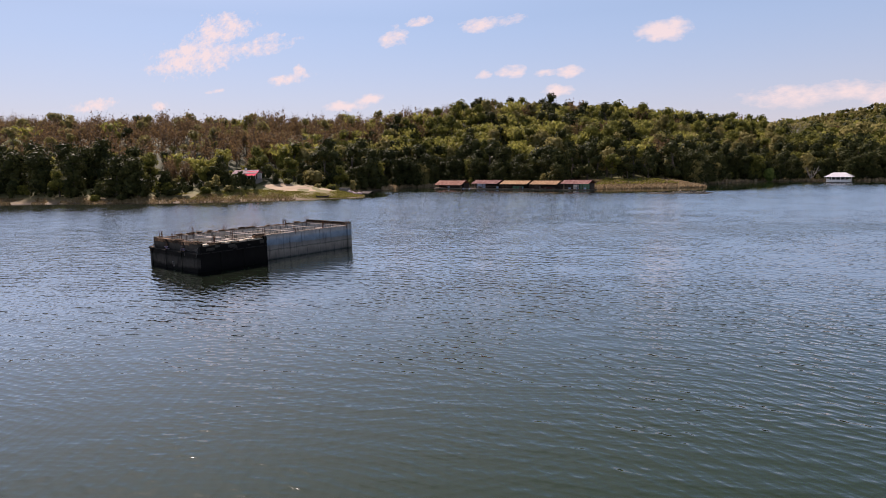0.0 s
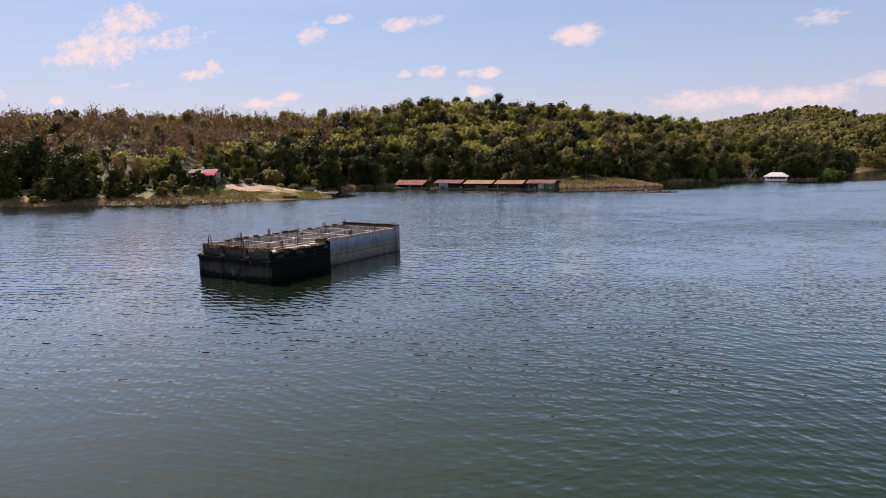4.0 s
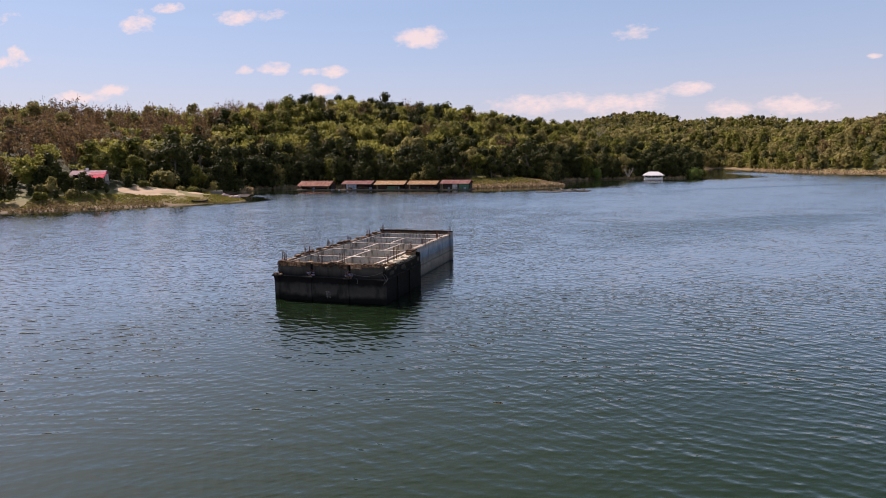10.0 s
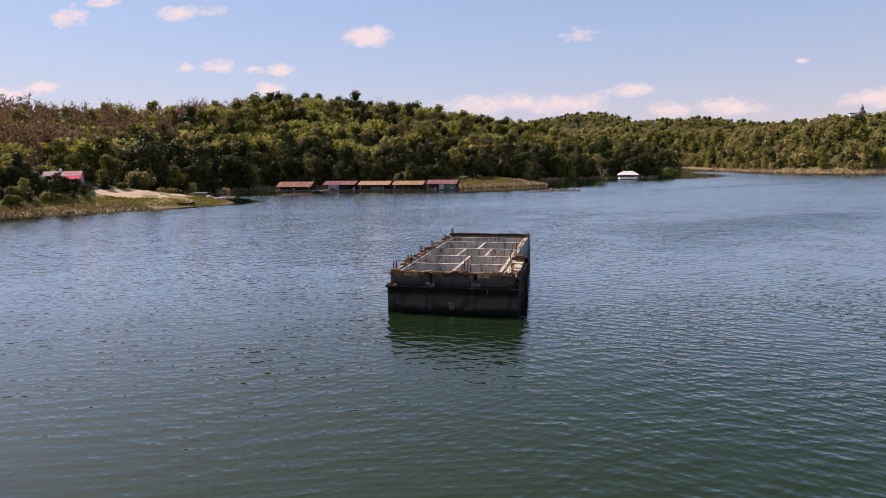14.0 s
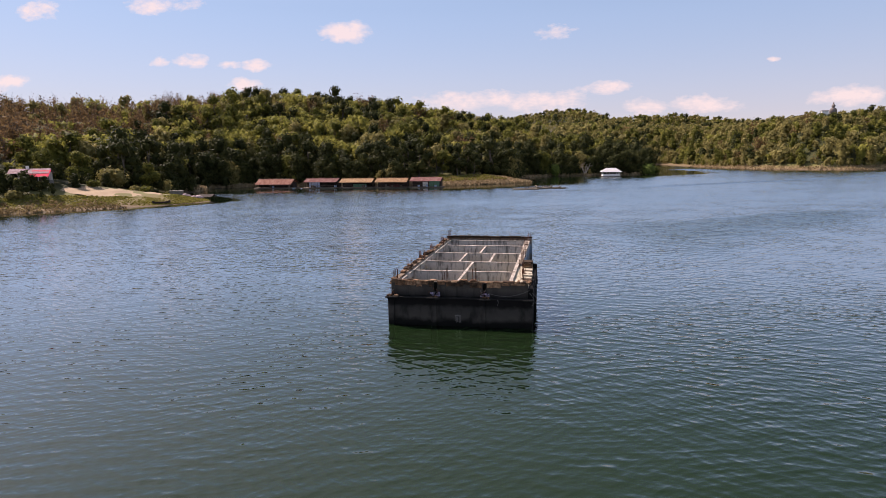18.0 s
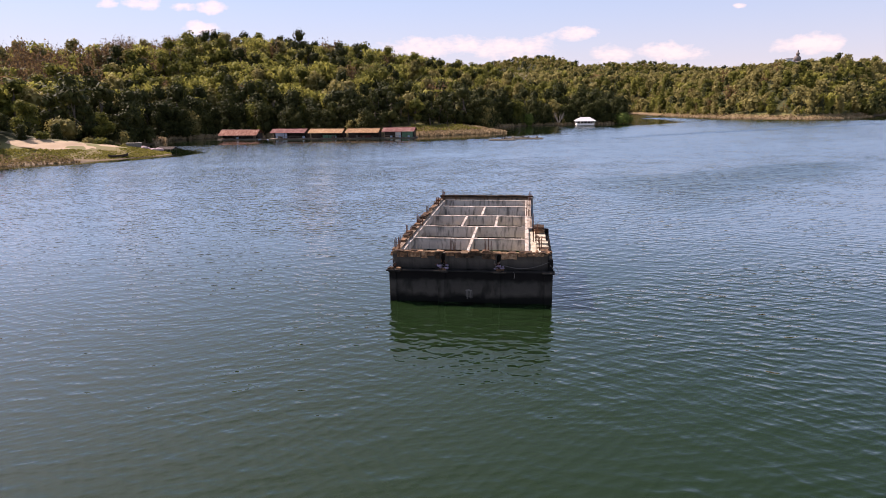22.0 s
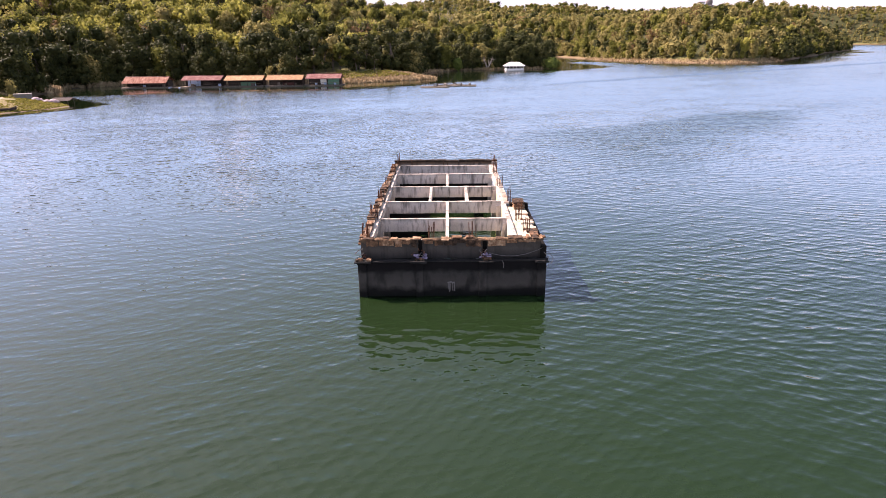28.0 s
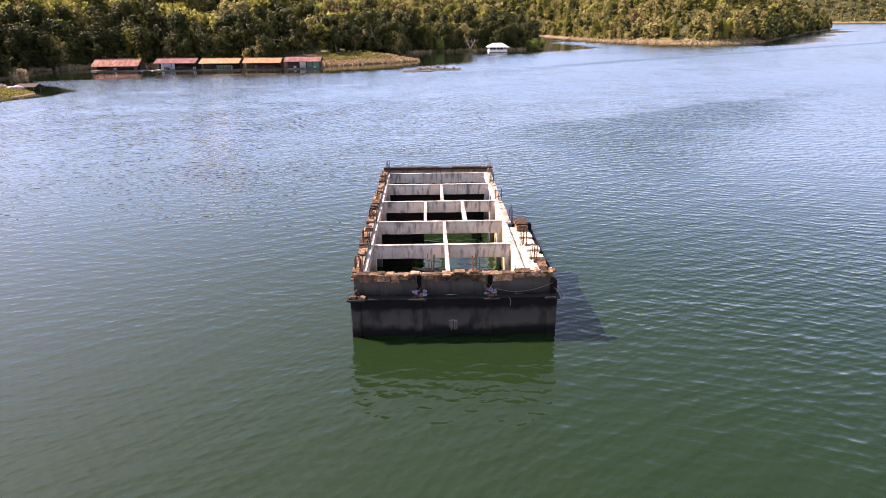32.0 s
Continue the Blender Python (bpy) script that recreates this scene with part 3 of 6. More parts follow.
    upper = m("ADD", m("SUBTRACT", along(-0.519, 0.855), 46.9), wobble)
    lower = m("ADD", m("SUBTRACT", along(0.763, -0.646), -10.9), wobble)
    gust = m("MULTIPLY", m("MULTIPLY", span(upper, -4.0, 1.0, 1.0, 0.0), span(lower, -2.0, 12.0, 1.0, 0.0)), span(along(1, 0.3), 18, 42, 0.0, 1.0))
    streak = m("ABSOLUTE", m("ADD", m("SUBTRACT", along(-0.6, 0.8), 117.0), m("MULTIPLY", wobble, 0.5)), 0.0)
    gust = m("MAXIMUM", gust, m("MULTIPLY", span(streak, 1.0, 7.0, 0.8, 0.0), span(along(1, 0), 10, 60, 0.0, 1.0)))
    lanes = noise_at(0.022, 4.0, 28, 3)
    away = nt.nodes.new("ShaderNodeVectorMath")
    away.operation = "DISTANCE"
    nt.links.new(co.outputs["Object"], away.inputs[0])
    away.inputs[1].default_value = (22, -40, 0)
    # sheltered water under the banks lies calmer
    att = nt.nodes.new("ShaderNodeAttribute")
    att.attribute_name = "shelter"
    open_water = span(m("ADD", att.outputs["Fac"], m("MULTIPLY", m("SUBTRACT", lanes, 0.5), 1.1)), 0.3, 0.75, 1.0, 0.0)
    strength = m("MULTIPLY", span(open_water, 0, 1, 0.3, 1.0), m("ADD", span(lanes, 0.36, 0.6, 0.62, 1.0), m("MULTIPLY", gust, 0.35)))
    nt.links.new(m("ADD", span(open_water, 0, 1, 0.06, 0.07), m("MULTIPLY", gust, 0.05)), gloss.inputs["Roughness"])
    bp = nt.nodes.new("ShaderNodeBump")
    bp.inputs["Distance"].default_value = 1.0
    nt.links.new(strength, bp.inputs["Strength"])
    nt.links.new(h, bp.inputs["Height"])
    # normals far out lean towards (22, -40), shaped so the water mirrors higher sky
    lean, turn, face, unit = [nt.nodes.new("ShaderNodeVectorMath") for _ in range(4)]
    lean.operation, turn.operation, face.operation, unit.operation = "SUBTRACT", "NORMALIZE", "MULTIPLY_ADD", "NORMALIZE"
    lean.inputs[0].default_value = (22, -40, 0)
    nt.links.new(co.outputs["Object"], lean.inputs[1])
    nt.links.new(lean.outputs[0], turn.inputs[0])
    nt.links.new(turn.outputs[0], face.inputs[0])
    tilt = m("MULTIPLY", span(away.outputs["Value"], 20, 170, 0.0, 0.078), span(open_water, 0, 1, 0.03, 1.0))
    nt.links.new(m("ADD", tilt, m("MULTIPLY", gust, 0.07)), face.inputs[1])
    nt.links.new(bp.outputs[0], face.inputs[2])
    nt.links.new(face.outputs[0], unit.inputs[0])
    for n in (body, gloss, edge):
        nt.links.new(unit.outputs[0], n.inputs["Normal"])
    mix = nt.nodes.new("ShaderNodeMixShader")
    share = m("MINIMUM", m("ADD", m("MULTIPLY", m("POWER", edge.outputs[0], 1.6), 4.3), m("MULTIPLY", edge.outputs[0], 0.3)), 0.86)
    nt.links.new(share, mix.inputs[0])
    nt.links.new(body.outputs[0], mix.inputs[1])
    nt.links.new(gloss.outputs[0], mix.inputs[2])
    nt.links.new(mix.outputs[0], nt.nodes["Material Output"].inputs["Surface"])
    return mat


def build_water():
    xs, ys = grid_lines(-4000, 4000, -240, 300, 6.0, 1.4), grid_lines(-4000, 4000, 0, 420, 6.0, 1.4)
    gx, gy = np.meshgrid(xs, ys)
    nx, ny = len(xs), len(ys)
    i = (np.arange(ny - 1)[:, None] * nx + np.arange(nx - 1)[None]).ravel()
    me = flat_mesh("water", np.stack([gx, gy, gx * 0], -1).reshape(-1, 3), np.stack([i, i + 1, i + nx + 1, i + nx], 1), [water_material()])
    # how far the banks and trees keep the wind off
    shelter = np.clip(1.0 + land_distance(gx, gy) / np.where(gy > 140, 56.0, 14.0), 0, 1).ravel().astype(np.float32)
    me.attributes.new("shelter", "FLOAT", "POINT").data.foreach_set("value", shelter)
    tagged(new("water", me), "rippled blue-green lake water reflecting the sky", "water", kind="structure")


build_water()


# ---------------------------------------------------------------- trees
def ball_points(rng, n):
    p = rng.normal(size=(n, 3))
    return p / np.linalg.norm(p, axis=1, keepdims=True)


def cards(rng, centres, normals, size, mat, aspect=1.0, droop=0.0):
    """Leaf clumps: one folded four-cornered leaf at each centre, facing roughly along its normal."""
    n = len(centres)
    nrm = normals + rng.normal(scale=0.36, size=(n, 3))
    nrm /= np.linalg.norm(nrm, axis=1, keepdims=True)
    side = np.cross(nrm, rng.normal(size=(n, 3)))
    side /= np.linalg.norm(side, axis=1, keepdims=True) + 1e-9
    up = np.cross(nrm, side)
    s = (size * rng.uniform(0.55, 1.35, n))[:, None]
    k = rng.uniform(0.5, 1.0, (n, 1))
    v = np.stack([centres - side * s * aspect * k - up * s * 0.45, centres + side * s * aspect - up * s * 0.55 * k + nrm * s * 0.15, centres + up * s * 0.95 + side * s * (k - 0.75)], 1).reshape(-1, 3)
    if droop:
        v[:, 2] -= droop * np.abs(rng.normal(size=len(v))) * size
    f = np.arange(n * 3).reshape(n, 3)
    return v, f, np.full(n, mat)


def core(rng, c, r, mat):
    """A lumpy dark inside of a crown lobe, which keeps it from being see-through."""
    lat, lon = 3, 6
    v = [c + np.array([0, 0, r[2]])]
    for i in range(1, lat):
        a = math.pi * i / lat
        for j in range(lon):
            b = 2 * math.pi * j / lon + i
            v.append(c + r * rng.uniform(0.8, 1.12) * np.array([math.sin(a) * math.cos(b), math.sin(a) * math.sin(b), math.cos(a)]))
    v.append(c - np.array([0, 0, r[2]]))
    f = [(0, 1 + j, 1 + (j + 1) % lon) for j in range(lon)]
    for i in range(lat - 2):
        o = 1 + i * lon
        for j in range(lon):
            k = (j + 1) % lon
            f += [(o + j, o + lon + j, o + lon + k), (o + j, o + lon + k, o + k)]
    o, last = 1 + (lat - 2) * lon, len(v) - 1
    f += [(o + j, last, o + (j + 1) % lon) for j in range(lon)]
    return np.array(v), np.array(f), np.full(len(f), mat)


def stick(a, b, r0, r1, mat, sides=5):
    a, b = np.asarray(a, float), np.asarray(b, float)
    w = (b - a) / np.linalg.norm(b - a)
    s = np.cross(w, [0.31, 0.9, 0.3])
    s /= np.linalg.norm(s)
    t = np.cross(w, s)
    ang = np.arange(sides) * 2 * math.pi / sides
    ring = np.cos(ang)[:, None] * s + np.sin(ang)[:, None] * t
    v = np.concatenate([a + ring * r0, b + ring * r1])
    f = []
    for i in range(sides):
        j = (i + 1) % sides
        f += [(i, j, sides + j), (i, sides + j, sides + i)]
    return v, np.array(f), np.full(len(f), mat)


def gather(pieces):
    vs, fs, ks, o = [], [], [], 0
    for v, f, k in pieces:
        vs.append(v)
        fs.append(f + o)
        ks.append(k)
        o += len(v)
    return np.concatenate(vs), np.concatenate(fs), np.concatenate(ks)


def broad_tree(seed, h, w, leaves, size, mat, lobes=7, skirt=0.35):
    """Trunk and crown arrays of a broad-leaved tree h high and w wide."""
    rng = np.random.default_rng(seed)
    lean = rng.normal(scale=0.04 * h, size=2)
    top = np.array([lean[0], lean[1], h * 0.62])
    trunk = [stick((0, 0, -1.0), top * 0.55, 0.032 * h, 0.02 * h, 5), stick(top * 0.55, top, 0.02 * h, 0.011 * h, 5)]
    crown = []
    for i in range(lobes):
        a = 2 * math.pi * (i + rng.uniform(-0.3, 0.3)) / max(1, lobes - 2)
        if lobes < 4:
            rad, z = w * 0.12 * rng.uniform(0.4, 1.2), h * (0.3 + 0.48 * i / (lobes - 1))
        elif i < lobes - 2:
            rad, z = w * 0.27 * rng.uniform(0.7, 1.15), h * rng.uniform(skirt + 0.08, 0.72)
        else:
            rad, z = w * 0.09 * rng.uniform(0, 1.3), h * rng.uniform(0.74, 0.85)
        c = np.array([lean[0] + math.cos(a) * rad, lean[1] + math.sin(a) * rad, z])
        r = np.array([w * rng.uniform(0.15, 0.29), w * rng.uniform(0.15, 0.29), h * rng.uniform(0.1, 0.2)])
        if lobes < 4:
            r = np.array([w * 0.42, w * 0.4, h * 0.26]) * (1.0 - 0.22 * i)
        trunk.append(stick(top * rng.uniform(0.5, 0.9), c, 0.012 * h, 0.005 * h, 5, 4))
        crown.append(core(rng, c, r * 0.74, mat))
        n = int(leaves / lobes)
        p = ball_points(rng, n)
        p[:, 2] = np.where((p[:, 2] < -0.3) & (rng.uniform(size=n) < 0.6), -p[:, 2], p[:, 2])
        rr = rng.uniform(0.7, 1.28, n)[:, None]
        crown.append(cards(rng, c + p * r * rr, p, size, mat))
    return gather(trunk), gather(crown)


def wall_tree(seed, h, w, leaves, size, mat, tiers=9):
    """A tree of the forest edge: hung with creepers down to the ground, a steep ragged curtain of leaves."""
    rng = np.random.default_rng(seed)
    lean = rng.normal(scale=0.05 * h, size=2)
    trunk = [stick((0, 0, -1.0), (lean[0] * 0.5, lean[1] * 0.5, h * 0.45), 0.03 * h, 0.018 * h, 5), stick((lean[0] * 0.5, lean[1] * 0.5, h * 0.45), (lean[0], lean[1], h * 0.8), 0.018 * h, 0.008 * h, 5)]
    crown = []
    for i in range(tiers):
        t = i / (tiers - 1)
        a = i * 2.4 + rng.uniform(-0.4, 0.4)
        rad = w * (0.27 - 0.16 * t) * rng.uniform(0.6, 1.25)
        c = np.array([lean[0] * t + math.cos(a) * rad, lean[1] * t + math.sin(a) * rad, h * (0.12 + 0.72 * t + rng.uniform(-0.04, 0.04))])
        r = np.array([w * rng.uniform(0.2, 0.32), w * rng.uniform(0.2, 0.32), h * rng.uniform(0.13, 0.21) * (1.1 - 0.3 * t)])
        trunk.append(stick((lean[0] * 0.4, lean[1] * 0.4, max(0.3, c[2] - 0.15 * h)), c, 0.01 * h, 0.004 * h, 5, 4))
        crown.append(core(rng, c, r * 0.72, mat))
        n = int(leaves / tiers)
        p = ball_points(rng, n)
        crown.append(cards(rng, c + p * r * rng.uniform(0.68, 1.3, n)[:, None], p, size, mat, 1.0, 0.25))
    return gather(trunk), gather(crown)


def bamboo_tree(seed, h, w, leaves, size, mat):
    """A clump of bamboo: stems that arch outward, feathered with leaves."""
    rng = np.random.default_rng(seed)
    trunk, crown = [], []
    stems = 11
    crown.append(core(rng, np.array([0, 0, h * 0.45]), np.array([w * 0.25, w * 0.25, h * 0.3]), mat))
    for i in range(stems):
        a = 2 * math.pi * i / stems + rng.uniform(-0.3, 0.3)
        hh, out = h * rng.uniform(0.7, 1.0), w * rng.uniform(0.2, 0.62)
        way = np.array([math.cos(a), math.sin(a), 0])
        t = np.linspace(0, 1, 6)
        pts = way * (out * t[:, None] ** 2.1) + np.array([0, 0, 1.0]) * (hh * (t - 0.22 * t ** 3.5))[:, None] + way * 0.3
        for p, q in zip(pts[:-1], pts[1:]):
            trunk.append(stick(p, q, 0.05, 0.035, 5, 3))
        n = int(leaves / stems)
        tt = rng.uniform(0.28, 1.02, n) ** 0.8
        base = way * (out * tt[:, None] ** 2.1) + np.array([0, 0, 1.0]) * (hh * (tt - 0.22 * tt ** 3.5))[:, None]
        p = ball_points(rng, n)
        crown.append(cards(rng, base + p * (w * 0.13) * (1.15 - 0.55 * tt)[:, None], p, size, mat, 1.3, 0.5))
    return gather(trunk), gather(crown)


def bare_tree(seed, h, w, leaves, size, mat):
    """A thin tree that has lost most of its leaves, its twigs still dense."""
    rng = np.random.default_rng(seed)
    trunk, crown = [stick((0, 0, -1), (0, 0, h * 0.5), 0.016 * h, 0.01 * h, 5, 4)], []
    for i in range(7):
        a, z = rng.uniform(0, 6.28), h * rng.uniform(0.2, 0.5)
        tip = np.array([math.cos(a) * w * rng.uniform(0.15, 0.5), math.sin(a) * w * rng.uniform(0.15, 0.5), h * rng.uniform(0.55, 1.0)])
        trunk.append(stick((0, 0, z), tip, 0.007 * h, 0.003 * h, 5, 3))
        q = tip * rng.uniform(0.6, 0.95) + np.array([0, 0, h * 0.04])
        trunk.append(stick(q, q + rng.normal(scale=0.08 * h, size=3) + [0, 0, 0.08 * h], 0.004 * h, 0.002 * h, 5, 3))
        n = int(leaves / 7)
        p = ball_points(rng, n)
        crown.append(cards(rng, tip * rng.uniform(0.35, 1.0, n)[:, None] + p * w * 0.3 * rng.uniform(0.2, 1, n)[:, None], p, size, mat, 0.6))
    return gather(trunk), gather(crown)


def spots(rng, x0, x1, y0, y1, step):
    gx, gy = np.meshgrid(np.arange(x0, x1, step), np.arange(y0, y1, step))
    gx = gx.ravel() + rng.uniform(-0.42, 0.42, gx.size) * step
    gy = gy.ravel() + rng.uniform(-0.42, 0.42, gy.size) * step
    return gx, gy


def clearing(x, y):
    """True where no forest tree stands: the village terrace, the open banks."""
    v = (x > -165) & (x < -80) & (y > 40) & (y < 130) & (y < 58 + (x + 165) * 0.92 + 18) & ((x > -112) | (y < 80 + (x + 165) * 0.72))
    spit = (x > -52) & (x < 4) & (y > 178) & (y < 226) & (land_distance(x, y) < 15)
    tip = (x > 125) & (x < 203) & (y < 385) & (land_distance(x, y) < 6)
    return v | spit | tip


KINDS = {}


def kinds_of(quality):
    """Six or so alike trees a kind, at a given number of leaves."""
    if quality in KINDS:
        return KINDS[quality]
    n, s, lobes = {"near": (1650, 0.4, 9), "mid": (400, 0.54, 7), "slope": (200, 0.66, 4), "far": (115, 0.95, 3), "horizon": (34, 1.5, 2)}[quality]
    far = quality in ("far", "horizon")
    low = 0.1 if far else 0.2
    out = {"mid": [broad_tree(10 + i, 10 + i % 4 * 1.2, (7.2 if not far else 9.0) + i % 3, n, s, 0, lobes, low) for i in range(5)],
           "dark": [broad_tree(30 + i, 11 + i % 3 * 1.5, 8 + i % 3, n, s, 1, lobes, 0.06) for i in range(4)],
           "bamboo": [bamboo_tree(50 + i, 11 + i % 2 * 3, 9, n, s * 0.85, 2) for i in range(4)],
           "olive": [broad_tree(70 + i, 10 + i % 3 * 1.5, 7.5 if not far else 9.5, n, s, 3, lobes, low) for i in range(3)],
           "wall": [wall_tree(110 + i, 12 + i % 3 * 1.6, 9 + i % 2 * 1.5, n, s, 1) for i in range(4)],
           "wall_mid": [wall_tree(130 + i, 11.5 + i, 9, n, s, 0) for i in range(2)],
           "wall_olive": [wall_tree(140 + i, 10 + i, 8.5, n, s, 3) for i in range(2)],
           "brown": [bare_tree(90 + i, 12 + i % 3, 6.5, n * (0.6 if far else 1.0), s * (1.0 if far else 0.85), 4) for i in range(4)]}
    KINDS[quality] = out
    return out


def mixture(rng, x, y):
    """Which kind of tree grows at x, y."""
    r = rng.uniform()
    d = float(land_distance(np.array([x]), np.array([y]))[0])
    patch = 0.5 + 0.5 * float(rough(np.array([x * 0.55 + 40]), np.array([y * 0.55]))[0]) / 1.5
    if y < 480 and (x < -185 + 0.12 * (y - 200) or x < 25 - 0.93 * (y + 40)) and d > 44:
        return "brown" if r < 0.74 else ("olive" if r < 0.93 else ("bamboo" if r < 0.97 else "dark"))
    if y > 1300:
        return "brown" if r < 0.3 else ("olive" if r < 0.75 else ("mid" if r < 0.9 else "dark"))
    if x > 200 and d < 16:
        return "dark" if r < 0.6 else ("mid" if r < 0.8 else "olive")
    if y > 480 or x > 85:
        return "olive" if r < 0.45 else ("mid" if r < 0.72 else ("dark" if r < 0.86 else ("bamboo" if r < 0.95 else "brown")))
    # mostly dark leaves near the shore, which paint the shaded foot of the wood
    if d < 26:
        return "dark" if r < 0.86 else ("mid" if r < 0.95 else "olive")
    lush = min(1.0, max(0.25, (20.0 - x) / 110.0))
    if r < (0.22 + 0.42 * patch) * lush:
        return "bamboo"
    return "mid" if r < 0.66 else ("dark" if r < 0.84 else ("olive" if r < 0.97 else "brown"))


def in_sight(x, y, z, rise=13.0):
    """Which trees rise above the ridges between them and the middle of the lake."""
    seen = np.zeros(len(x), bool)
    for ex, ey in ((62.0, -32.0), (0.0, -30.0)):
        best = np.full(len(x), -9.0)
        far = np.hypot(x - ex, y - ey)
        for u in np.linspace(0.25, 0.97, 34):
            px, py = ex + (x - ex) * u, ey + (y - ey) * u
            g = height(px, py)
            best = np.maximum(best, (np.where(g > 1.5, g + 5.0, g) - 11.0) / (far * u))
        seen |= (z + rise - 11.0) / far > best
    return seen


def forest(name, label, x0, x1, y0, y1, step, quality, keep, seed, size=1.0, skip=None, rise=13.0):
    """All trees of one stretch of wood, joined into one mesh."""
    rng = np.random.default_rng(seed)
    x, y = spots(rng, x0, x1, y0, y1, step)
    ok = keep(x, y, land_distance(x, y)) & (~clearing(x, y) | (size < 0.32))
    x, y = x[ok], y[ok]
    z = height(x, y)
    ok = in_sight(x, y, z, rise)
    x, y, z = x[ok], y[ok], z[ok]
    protos = kinds_of(quality)
    vs, fs, ks, o = [], [], [], 0
    for px, py, pz in zip(x, y, z):
        if skip and skip(px, py):
            continue
        options = protos[mixture(rng, px, py)]
        tr, cr = options[rng.integers(len(options))]
        a, s = rng.uniform(0, 6.28), size * rng.choice((0.58, 0.72, 0.85, 0.95, 1.05, 1.2, 1.32)) * rng.uniform(0.92, 1.08)
        c, sn = math.cos(a) * s, math.sin(a) * s
        for v, f, k in (tr, cr):
            if v is tr[0] and quality in ("far", "horizon"):
                continue
            w = np.empty_like(v)
            w[:, 0], w[:, 1], w[:, 2] = v[:, 0] * c - v[:, 1] * sn + px, v[:, 0] * sn + v[:, 1] * c + py, v[:, 2] * s + pz
            vs.append(w)
            fs.append(f + o)
            ks.append(k)
            o += len(v)
    me = flat_mesh(name, np.concatenate(vs), np.concatenate(fs), LEAVES, np.concatenate(ks))
    return tagged(new(name, me), label, "forest", kind="stuff")


forest("hill_forest", "dense mixed forest of bamboo and broad-leaved trees on the hill", -190, 70, 125, 430, 5.6, "mid",
       lambda x, y, d: (d > 11) & (d < 185), 1)
forest("dry_forest", "brown half-bare woodland on the slope behind the village", -620, -150, 20, 330, 6.2, "slope",
       lambda x, y, d: (d > 30) & (d < 230) & (x + 0.25 * (y - 250) < -175), 2, 0.84, lambda x, y: x > -190 and y > 125)
forest("undergrowth", "dense undergrowth at the foot of the wood, darkened with its shade", -125, 60, 125, 420, 3.4, "far", lambda x, y, d: (d > 0.8) & (d < 9), 6, 0.36)
forest("village_scrub", "tangled scrub on the bank below the village", -260, -100, 0, 110, 3.1, "far", lambda x, y, d: (d > 5.5) & (d < 40) & ((x < -126) | (d > 22) | ((d > 8.5) & (y < 88))) & (rough(x * 1.7, y * 1.7) > -0.45), 7, 0.31)
forest("headland_forest", "olive-green scrub forest on the headland", 80, 420, 318, 780, 6.8, "far", lambda x, y, d: (d > 4) & (d < 320), 3, 0.9)
forest("headland_edge", "dark trees leaning over the water along the headland's flank", 195, 520, 350, 830, 5.2, "far", lambda x, y, d: (d > -0.5) & (d < 9) & (x > 205), 8, 0.8)
forest("headland_scrub", "tawny scrub above the headland's beach", 85, 210, 335, 560, 3.6, "far", lambda x, y, d: (d > 3) & (d < 12) & ((x < 206) | (d > 5)), 9, 0.4)
forest("far_forest", "hazy green woods on the far hills", -420, 1000, 470, 1330, 9.8, "horizon", lambda x, y, d: d > 5, 4, 1.0,
       lambda x, y: 80 < x < 420 and y < 780)
forest("distant_forest", "wooded hills at the end of the lake", -100, 1700, 1325, 2050, 10.8, "horizon", lambda x, y, d: (d > 4) & (d < 330), 5, 1.0, rise=42.0)


